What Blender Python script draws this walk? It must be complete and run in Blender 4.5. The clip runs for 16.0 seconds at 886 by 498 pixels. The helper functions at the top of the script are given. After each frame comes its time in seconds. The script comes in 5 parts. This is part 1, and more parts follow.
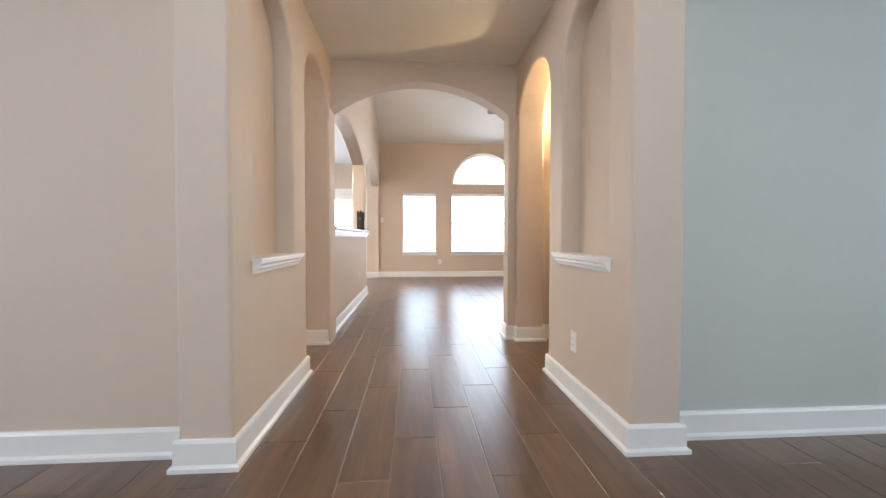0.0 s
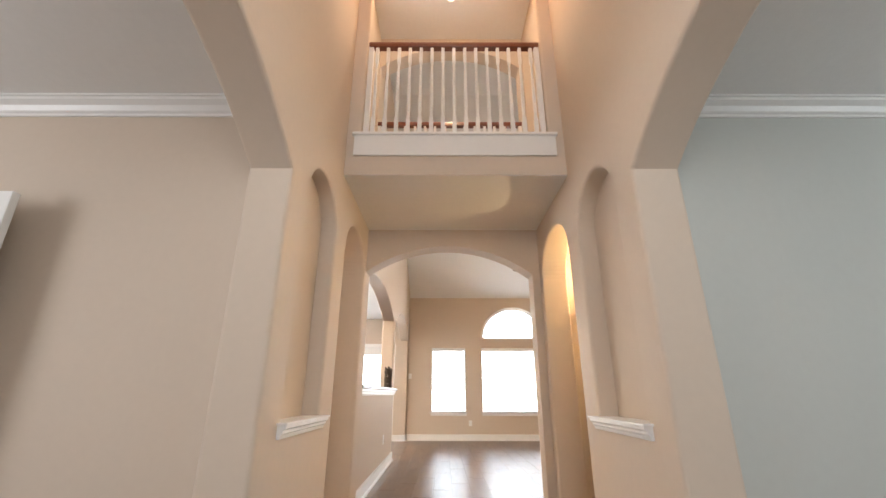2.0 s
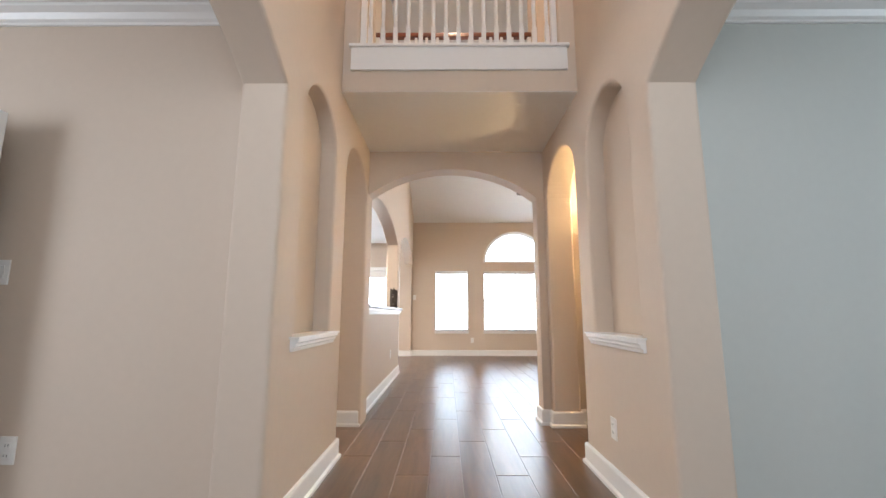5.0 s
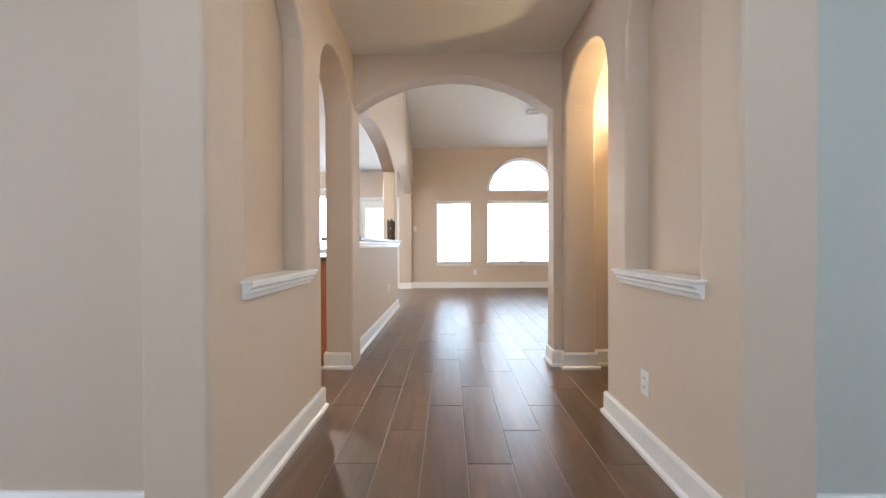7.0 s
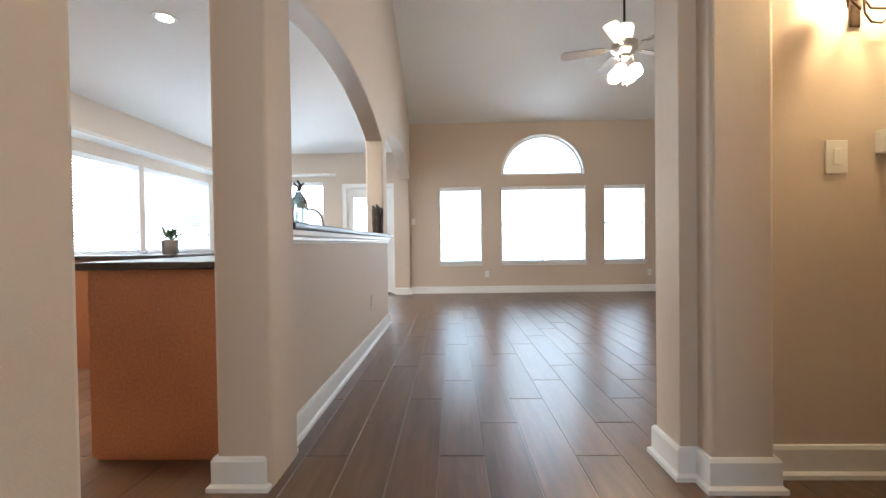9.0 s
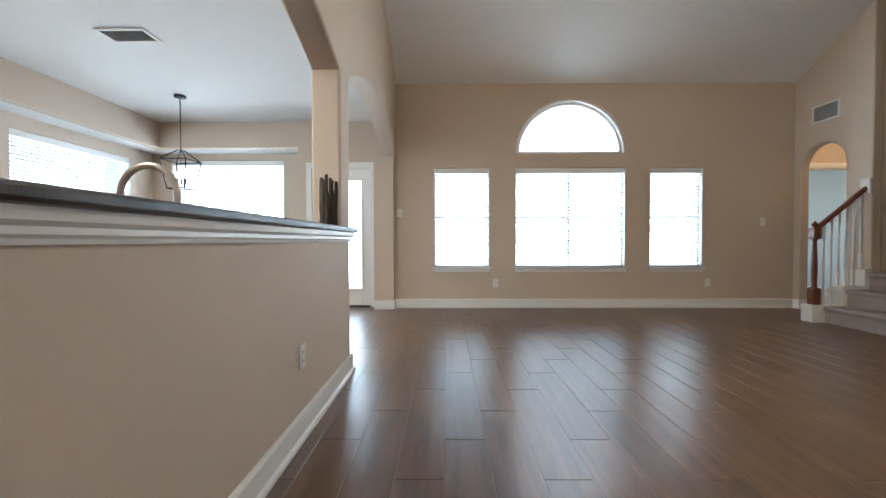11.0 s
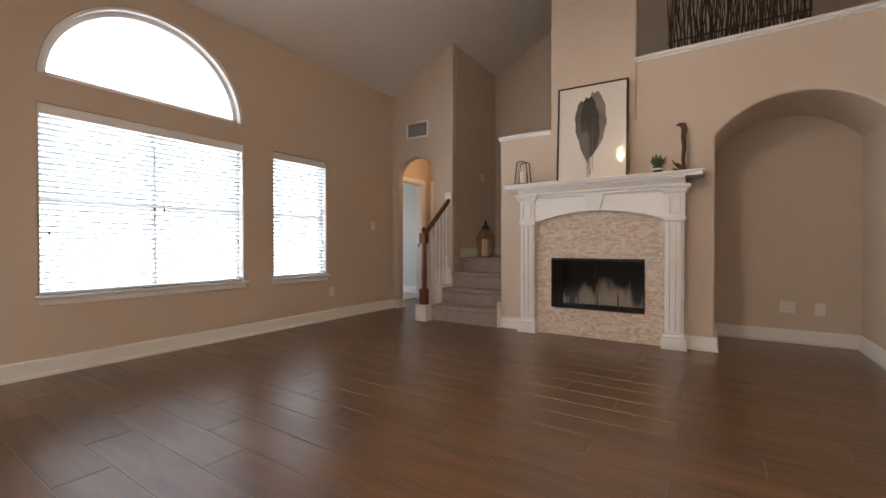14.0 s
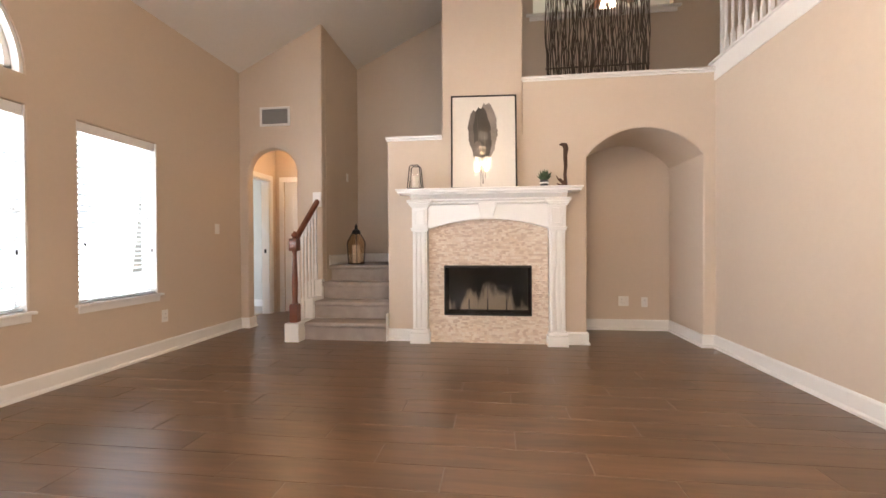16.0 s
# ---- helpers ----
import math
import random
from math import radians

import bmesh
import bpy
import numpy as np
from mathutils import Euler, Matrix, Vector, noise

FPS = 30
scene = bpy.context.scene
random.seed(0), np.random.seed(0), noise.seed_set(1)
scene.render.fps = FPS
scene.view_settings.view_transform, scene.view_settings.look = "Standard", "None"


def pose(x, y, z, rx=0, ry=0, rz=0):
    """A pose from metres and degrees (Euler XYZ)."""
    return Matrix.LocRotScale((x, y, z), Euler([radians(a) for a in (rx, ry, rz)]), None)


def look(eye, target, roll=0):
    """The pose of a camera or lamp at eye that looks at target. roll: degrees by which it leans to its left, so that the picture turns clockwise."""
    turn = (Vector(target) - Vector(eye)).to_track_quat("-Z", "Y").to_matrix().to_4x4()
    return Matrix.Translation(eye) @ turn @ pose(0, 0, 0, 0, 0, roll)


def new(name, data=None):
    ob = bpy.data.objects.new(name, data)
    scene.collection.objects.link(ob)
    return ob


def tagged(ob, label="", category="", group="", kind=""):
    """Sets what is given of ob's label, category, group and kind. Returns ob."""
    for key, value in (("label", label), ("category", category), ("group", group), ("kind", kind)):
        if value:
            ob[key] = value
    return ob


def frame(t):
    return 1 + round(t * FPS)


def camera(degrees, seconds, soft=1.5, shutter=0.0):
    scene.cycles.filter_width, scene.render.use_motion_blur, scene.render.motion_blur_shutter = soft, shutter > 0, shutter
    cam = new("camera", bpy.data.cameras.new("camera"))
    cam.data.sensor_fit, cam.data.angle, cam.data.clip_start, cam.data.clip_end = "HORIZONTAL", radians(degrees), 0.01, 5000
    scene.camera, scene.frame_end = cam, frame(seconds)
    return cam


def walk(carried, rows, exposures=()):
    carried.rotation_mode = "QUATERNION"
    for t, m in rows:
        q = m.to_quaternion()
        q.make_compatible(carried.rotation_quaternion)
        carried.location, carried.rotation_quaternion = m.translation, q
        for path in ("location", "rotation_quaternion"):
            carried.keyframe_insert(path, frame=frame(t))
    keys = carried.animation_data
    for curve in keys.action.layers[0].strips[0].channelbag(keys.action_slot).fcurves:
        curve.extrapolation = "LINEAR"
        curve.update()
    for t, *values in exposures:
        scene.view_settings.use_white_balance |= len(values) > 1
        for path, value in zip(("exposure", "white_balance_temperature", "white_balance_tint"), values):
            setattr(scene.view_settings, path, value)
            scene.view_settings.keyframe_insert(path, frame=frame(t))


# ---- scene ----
cam = camera(94.0, 16.0)
PATH = [
    (0, (0.251, -0.943, 0.958), (0.392, 1.052, 0.901), 0.0),
    (0.5, (0.232, -0.991, 0.972), (0.293, 1.008, 0.953), 0.1),
    (1, (0.24, -1.002, 0.979), (0.258, 0.991, 1.146), 0.1),
    (1.5, (0.251, -1.011, 0.975), (0.258, 0.944, 1.393), 0.0),
    (2, (0.26, -1.021, 0.984), (0.259, 0.866, 1.646), 0.1),
    (2.5, (0.256, -1.029, 0.983), (0.252, 0.826, 1.73), 0.1),
    (3, (0.251, -1.027, 0.973), (0.246, 0.82, 1.74), 0.1),
    (3.5, (0.25, -1.026, 0.973), (0.241, 0.842, 1.688), 0.2),
    (4, (0.256, -1.025, 0.982), (0.242, 0.885, 1.575), 0.1),
    (4.5, (0.258, -1.021, 0.977), (0.241, 0.927, 1.432), 0.1),
    (5, (0.259, -1.01, 0.967), (0.243, 0.965, 1.28), 0.1),
    (7.5, (0.283, -0.182, 0.991), (0.249, 1.818, 0.959), -0.4),
    (8, (0.229, 0.241, 0.989), (0.192, 2.241, 0.964), -0.6),
    (8.5, (0.234, 0.698, 0.958), (0.188, 2.697, 0.932), -0.8),
    (11, (0.166, 3.087, 0.972), (0.150, 5.087, 0.932), -0.1),
    (11.3, (0.215, 3.272, 0.961), (0.354, 5.267, 0.929), -0),
    (11.5, (0.246, 3.399, 0.954), (0.513, 5.381, 0.927), -0),
    (12, (0.295, 3.686, 0.951), (0.901, 5.592, 0.919), -0.3),
    (12.5, (0.326, 3.986, 0.952), (1.281, 5.743, 0.925), -0),
    (13, (0.335, 4.29, 0.951), (1.552, 5.878, 0.930), -0.2),
    (13.5, (0.317, 4.616, 0.951), (1.746, 6.015, 0.932), -0.1),
    (14, (0.257, 4.94, 0.962), (1.930, 6.035, 0.943), -0.1),
    (14.5, (0.278, 5.238, 0.980), (2.097, 6.071, 0.961), -0.15),
    (15, (0.239, 5.513, 0.989), (2.174, 6.017, 0.967), -0.4),
    (15.5, (0.291, 5.694, 1.008), (2.271, 5.978, 0.981), -0.4),
    (16, (0.274, 5.874, 1.036), (2.258, 6.122, 1.018), -0.3),
]
walk(cam, [(t, look(eye, target, roll)) for t, eye, target, roll in PATH], [
    (0, 2.2, 5720, 7), (2, 2.12, 6420, 10), (3.5, 2.14, 6450, 11), (5, 2.17, 5850, 8), (7.5, 1.98, 5520, 5), (8.5, 1.86, 5400, 4), (11, 1.42, 5420, 1),
    (12, 1.12, 5520, 4), (13, 1.17, 5900, 8), (14, 1.14, 6450, 14), (14.5, 1.1, 6480, 14), (15, 1.5, 6550, 14), (16, 2.1, 6500, 14)])


# ---- world, sun, exposure ----
world = bpy.data.worlds.new("sky")
scene.world = world
world.use_nodes = True
wn = world.node_tree.nodes
sky = wn.new("ShaderNodeTexSky")
sky.sky_type = "NISHITA"
sky.sun_disc = False
sky.sun_elevation = radians(50)
sky.sun_rotation = radians(200)
sky.air_density, sky.dust_density, sky.ozone_density = 1.0, 4.0, 1.0
wn["Background"].inputs["Strength"].default_value = 0.15
world.node_tree.links.new(sky.outputs["Color"], wn["Background"].inputs["Color"])


def lamp(name, kind, m, power, color=(1, 1, 1), size=0.1, size_y=None, spread=180):
    data = bpy.data.lights.new(name, kind)
    data.energy, data.color = power * (1 if kind == "SUN" else 0.38), color
    if kind == "AREA":
        data.shape = "RECTANGLE"
        data.size, data.size_y = size, size_y or size
        data.spread = radians(spread)
    elif kind == "SUN":
        data.angle = radians(size)
    else:
        data.shadow_soft_size = size
    ob = new(name, data)
    ob.matrix_world = m
    return ob


UPPER = 5.05
WARM, DAY = (1.0, 0.62, 0.32), (0.93, 0.97, 1.0)
lamp("sun", "SUN", look((0, 0, 20), (3, 9, 0)), 3.0, (1, 0.97, 0.92), 10)
# area lamps standing in for daylight, outside the living room and nook windows
lamp("daylight_living", "AREA", look((0.85, 10.4, 2.0), (0.85, 5.0, 1.35)), 780, DAY, 8.5, 4.2)
lamp("daylight_nook", "AREA", look((-3.7, 10.9, 2.2), (-3.6, 6, 1.8)), 210, DAY, 3.2, 2.6)
lamp("daylight_nook_side", "AREA", look((-5.6, 7.5, 2.2), (0, 7.4, 1.8)), 335, DAY, 5.0, 2.6)
# added lamps inside blank walls, for daylight from unseen windows and front door
lamp("daylight_study", "AREA", look((4.4, -0.85, 1.5), (1.5, 0.45, 1.2)), 27, (0.88, 0.96, 1.0), 1.8, 1.6)
lamp("daylight_dining", "AREA", look((-4.1, -0.85, 1.5), (-1.2, 0.45, 1.2)), 50, (0.95, 0.97, 1.0), 1.8, 1.6)
lamp("daylight_entrance", "AREA", look((0.35, -2.35, 2.4), (0.35, 2.0, 1.4)), 38, DAY, 1.4, 2.4)
# lamps of the house
lamp("foyer_bulb", "POINT", pose(0.40, 1.35, 4.32), 11.5, (1.0, 0.52, 0.24), 0.12)
lamp("sconce_bulb", "POINT", pose(1.825, 2.72, 2.03), 23, (1.0, 0.69, 0.34), 0.03)
for dx, dy in ((-1, -1), (-1, 1), (1, -1), (1, 1)):
    lamp("fan_bulb", "POINT", pose(2.12 + 0.078 * dx, 5.75 + 0.078 * dy, 2.68), 11, (1.0, 0.70, 0.42), 0.03)
# no fixture: added area lamp just inside an unseen bedroom opening, for daylight
lamp("daylight_bedroom", "AREA", look((5.33, 10.9, 1.4), (6.8, 10.6, 0.8)), 7, DAY, 1.2, 1.3)
lamp("hall_bulb", "POINT", pose(5.85, 8.7, 2.35), 7, WARM, 0.06)
lamp("bridge_bulb", "AREA", pose(0.34, 2.28, UPPER - 0.02), 9, (1.0, 0.78, 0.55), 0.1)
lamp("kitchen_bulb", "AREA", pose(-1.99, 5.55, 2.70), 40, (1.0, 0.86, 0.70), 0.12)
lamp("kitchen_bulb", "AREA", pose(-1.95, 4.34, 2.70), 40, (1.0, 0.86, 0.70), 0.12)
# third kitchen lamp is added out of view to brighten cabinet end and floor
lamp("kitchen_bulb", "AREA", pose(-1.93, 3.12, 2.70), 26, (1.0, 0.82, 0.62), 0.12)
lamp("loft_bulb", "POINT", pose(7.6, 3.98, 5.0), 12, (1.0, 0.75, 0.5), 0.08)


# ---- materials ----
def material(name, color, rough=0.6, metal=0.0, noise_scale=6.0, vary=0.06, bump=0.0, bump_scale=120.0, spread_obj=0.0, coat=0.0):
    """A surface with a broad drift of tone, fine grain and a fine relief, at real size."""
    mat = bpy.data.materials.new(name)
    mat.use_nodes = True
    n, l = mat.node_tree.nodes, mat.node_tree.links
    b = n["Principled BSDF"]
    b.inputs["Roughness"].default_value, b.inputs["Metallic"].default_value = rough, metal
    b.inputs["Coat Weight"].default_value = coat
    co = n.new("ShaderNodeTexCoord")
    big, fine = n.new("ShaderNodeTexNoise"), n.new("ShaderNodeTexNoise")
    big.inputs["Scale"].default_value, fine.inputs["Scale"].default_value = noise_scale * 0.2, noise_scale * 8
    add = n.new("ShaderNodeMath")
    add.operation = "ADD"
    for t in (big, fine):
        l.new(co.outputs["Object"], t.inputs["Vector"])
    l.new(big.outputs["Fac"], add.inputs[0])
    l.new(fine.outputs["Fac"], add.inputs[1])
    last = add
    if spread_obj:
        info, mul = n.new("ShaderNodeObjectInfo"), n.new("ShaderNodeMath")
        mul.operation = "MULTIPLY_ADD"
        mul.inputs[1].default_value = spread_obj
        l.new(info.outputs["Random"], mul.inputs[0])
        l.new(add.outputs[0], mul.inputs[2])
        last = mul
    ramp = n.new("ShaderNodeMapRange")
    ramp.inputs["From Min"].default_value, ramp.inputs["From Max"].default_value = 0.6, 1.4 + spread_obj
    ramp.inputs["To Min"].default_value, ramp.inputs["To Max"].default_value = 1 - vary, 1 + vary
    l.new(last.outputs[0], ramp.inputs["Value"])
    mix = n.new("ShaderNodeVectorMath")
    mix.operation = "SCALE"
    mix.inputs[0].default_value = color
    l.new(ramp.outputs[0], mix.inputs["Scale"])
    l.new(mix.outputs[0], b.inputs["Base Color"])
    if bump:
        bn, bt = n.new("ShaderNodeBump"), n.new("ShaderNodeTexNoise")
        bt.inputs["Scale"].default_value = bump_scale
        bt.inputs["Detail"].default_value = 3
        bn.inputs["Strength"].default_value, bn.inputs["Distance"].default_value = bump, 0.002
        l.new(co.outputs["Object"], bt.inputs["Vector"])
        l.new(bt.outputs["Fac"], bn.inputs["Height"])
        l.new(bn.outputs["Normal"], b.inputs["Normal"])
    return mat


def glowing(name, color, strength):
    mat = bpy.data.materials.new(name)
    mat.use_nodes = True
    b = mat.node_tree.nodes["Principled BSDF"]
    b.inputs["Base Color"].default_value = (*color, 1)
    b.inputs["Emission Color"].default_value = (*color, 1)
    b.inputs["Emission Strength"].default_value = strength
    return mat


def glass(name, tint=(1, 1, 1), rough=0.0, ior=1.45):
    mat = bpy.data.materials.new(name)
    mat.use_nodes = True
    b = mat.node_tree.nodes["Principled BSDF"]
    b.inputs["Base Color"].default_value = (*tint, 1)
    b.inputs["Roughness"].default_value = rough
    b.inputs["IOR"].default_value = ior
    b.inputs["Transmission Weight"].default_value = 1
    return mat


PAINT = material("beige wall paint", (0.605, 0.506, 0.410), 0.75, noise_scale=3, vary=0.02, bump=0.25, bump_scale=160)
GREEN = material("pale green wall paint", (0.535, 0.547, 0.515), 0.75, noise_scale=3, vary=0.02, bump=0.25, bump_scale=160)
CEIL = material("flat white ceiling paint", (0.78, 0.77, 0.755), 0.85, noise_scale=3, vary=0.02, bump=0.4, bump_scale=90)
WHITE = material("white trim enamel", (0.80, 0.79, 0.77), 0.32, noise_scale=3, vary=0.015, bump=0.05)
PLASTIC = material("white plastic", (0.78, 0.77, 0.74), 0.35, vary=0.01)
GROUT = material("grey brown grout", (0.20, 0.17, 0.145), 0.4, noise_scale=20, vary=0.15, bump=0.3)
WOOD = material("mahogany stain", (0.16, 0.045, 0.02), 0.28, noise_scale=8, vary=0.3, coat=0.3)
CARPET = material("taupe carpet", (0.36, 0.30, 0.265), 1.0, noise_scale=40, vary=0.18, bump=1.0, bump_scale=500)
BLACK = material("black metal", (0.02, 0.02, 0.022), 0.4, metal=0.6, vary=0.1)
FRAMEWHITE = material("white window vinyl", (0.82, 0.82, 0.82), 0.4, vary=0.01)
GLASS = glass("window glass")
GRANITE = material("dark granite", (0.042, 0.031, 0.025), 0.32, noise_scale=30, vary=0.8)
CABINET = material("cherry cabinet wood", (0.44, 0.165, 0.068), 0.35, noise_scale=10, vary=0.25)
BULB = glowing("lit frosted glass", (1.0, 0.80, 0.55), 9)
BARK = material("dark driftwood", (0.055, 0.038, 0.028), 0.85, noise_scale=30, vary=0.4, bump=0.6, bump_scale=200)
BLACKFRAME = material("black frame", (0.015, 0.013, 0.012), 0.4, vary=0.1)
STEEL = material("brushed nickel", (0.55, 0.50, 0.45), 0.28, metal=1.0, vary=0.05)
LEAF = material("succulent leaf", (0.06, 0.10, 0.045), 0.5, noise_scale=30, vary=0.3)
SOOT = material("sooty firebrick", (0.028, 0.025, 0.022), 0.9, noise_scale=18, vary=0.5, bump=0.5, bump_scale=60)


# ---- mesh helpers ----
def quad(bm, *pts):
    return bm.faces.new([bm.verts.new(p) for p in pts])


def box(bm, x0, x1, y0, y1, z0, z1):
    v = [bm.verts.new((x, y, z)) for z in (z0, z1) for y in (y0, y1) for x in (x0, x1)]
    for f in ((0, 2, 3, 1), (4, 5, 7, 6), (0, 1, 5, 4), (2, 6, 7, 3), (0, 4, 6, 2), (1, 3, 7, 5)):
        bm.faces.new([v[i] for i in f])
    return v


def tube(bm, pts, radii, seg=12):
    """A round bar through the points, with a radius at each."""
    pts = [Vector(p) for p in pts]
    if not hasattr(radii, "__len__"):
        radii = [radii] * len(pts)
    rings = []
    side = None
    for i, p in enumerate(pts):
        d = (pts[min(i + 1, len(pts) - 1)] - pts[max(i - 1, 0)]).normalized()
        if side is None:
            side = d.orthogonal().normalized()
        side = (side - d * side.dot(d)).normalized()
        up = d.cross(side)
        rings.append([bm.verts.new(p + radii[i] * (math.cos(a) * side + math.sin(a) * up)) for a in (2 * math.pi * k / seg for k in range(seg))])
    for a, b in zip(rings, rings[1:]):
        for k in range(seg):
            bm.faces.new((a[k], a[(k + 1) % seg], b[(k + 1) % seg], b[k]))
    bm.faces.new(rings[0][::-1])
    bm.faces.new(rings[-1])


def lathe(bm, profile, x=0, y=0, seg=24):
    """Turns a profile of (radius, z) round an upright axis."""
    rings = [[bm.verts.new((x + r * math.cos(a), y + r * math.sin(a), z)) for a in (2 * math.pi * k / seg for k in range(seg))] for r, z in profile]
    for a, b in zip(rings, rings[1:]):
        for k in range(seg):
            bm.faces.new((a[k], a[(k + 1) % seg], b[(k + 1) % seg], b[k]))
    bm.faces.new(rings[0][::-1])
    bm.faces.new(rings[-1])


def square_turned(bm, profile, x=0, y=0):
    """Square blocks stacked up: (half width, z)."""
    rings = [[bm.verts.new((x + sx * r, y + sy * r, z)) for sx, sy in ((-1, -1), (1, -1), (1, 1), (-1, 1))] for r, z in profile]
    for a, b in zip(rings, rings[1:]):
        for k in range(4):
            bm.faces.new((a[k], a[(k + 1) % 4], b[(k + 1) % 4], b[k]))
    bm.faces.new(rings[0][::-1])
    bm.faces.new(rings[-1])


def sweep(bm, path, profile, z=0.0, closed_ends=True):
    """Runs a profile of (outward, height) along a plan path, mitred; outward lies to the left of the way."""
    path = [Vector(p) for p in path]
    rings = []
    for i, p in enumerate(path):
        n = []
        for a, b in ((i - 1, i), (i, i + 1)):
            if 0 <= a and b < len(path):
                d = (path[b] - path[a]).normalized()
                n.append(Vector((-d.y, d.x)))
        m = n[0] if len(n) == 1 else (n[0] + n[1]) / max(0.2, 1 + n[0].dot(n[1]))
        rings.append([bm.verts.new((p.x + m.x * o, p.y + m.y * o, z + h)) for o, h in profile])
    k = len(profile)
    for a, b in zip(rings, rings[1:]):
        for i in range(k):
            bm.faces.new((a[i], b[i], b[(i + 1) % k], a[(i + 1) % k]))
    if closed_ends:
        bm.faces.new(rings[0])
        bm.faces.new(rings[-1][::-1])


def finish(name, bm, mat, bevel=0.0, smooth=0.0, segs=2):
    bmesh.ops.recalc_face_normals(bm, faces=bm.faces)
    me = bpy.data.meshes.new(name)
    bm.to_mesh(me)
    bm.free()
    me.materials.append(mat)
    ob = new(name, me)
    if smooth:
        me.shade_smooth()
        me.set_sharp_from_angle(angle=radians(smooth))
    if bevel:
        mod = ob.modifiers.new("soft edges", "BEVEL")
        mod.width, mod.segments, mod.limit_method, mod.angle_limit = bevel, segs, "ANGLE", radians(35)
        mod.harden_normals = bool(smooth)
    return ob


def part(name, bm, mat, parent, label="", bevel=0.0, smooth=0.0, segs=2):
    ob = finish(name, bm, mat, bevel, smooth, segs)
    if parent is not None:
        ob.parent = parent
        ob.matrix_parent_inverse = parent.matrix_world.inverted()
    return tagged(ob, label)


def thing(name, label, category, at=(0, 0, 0), group="", kind=""):
    ob = new(name)
    ob.location = at
    ob.empty_display_size = 0.1
    ob.matrix_world = Matrix.Translation(at)
    return tagged(ob, label, category, group, kind)


def single(name, bm, mat, label, category, group="", kind="", bevel=0.0, smooth=0.0, segs=2):
    return tagged(finish(name, bm, mat, bevel, smooth, segs), label, category, group, kind)


def boxes(*sizes):
    bm = bmesh.new()
    for s in sizes:
        box(bm, *s)
    return bm


class Gap:
    """An opening in a wall: from u0 to u1 and z0 up to a level head, or an arched one that rises above it."""

    def __init__(self, u0, u1, z0, z1, rise=0.0, shape="segment"):
        self.u0, self.u1, self.z0, self.z1, self.rise, self.shape = u0, u1, z0, z1, rise, shape

    def top(self, u):
        if not self.rise:
            return self.z1
        h = (self.u1 - self.u0) / 2
        k = min(1.0, abs(u - (self.u0 + self.u1) / 2) / h)
        if self.shape == "round":
            return self.z1 + self.rise * math.sqrt(max(0.0, 1 - k * k))
        r = (h * h + self.rise ** 2) / (2 * self.rise)
        return self.z1 + math.sqrt(max(0.0, r * r - (k * h) ** 2)) - (r - self.rise)

    def cuts(self):
        if not self.rise:
            return [self.u0, self.u1]
        n = 28
        m, h = (self.u0 + self.u1) / 2, (self.u1 - self.u0) / 2
        return [m - h * math.cos(math.pi * i / n) for i in range(n + 1)]


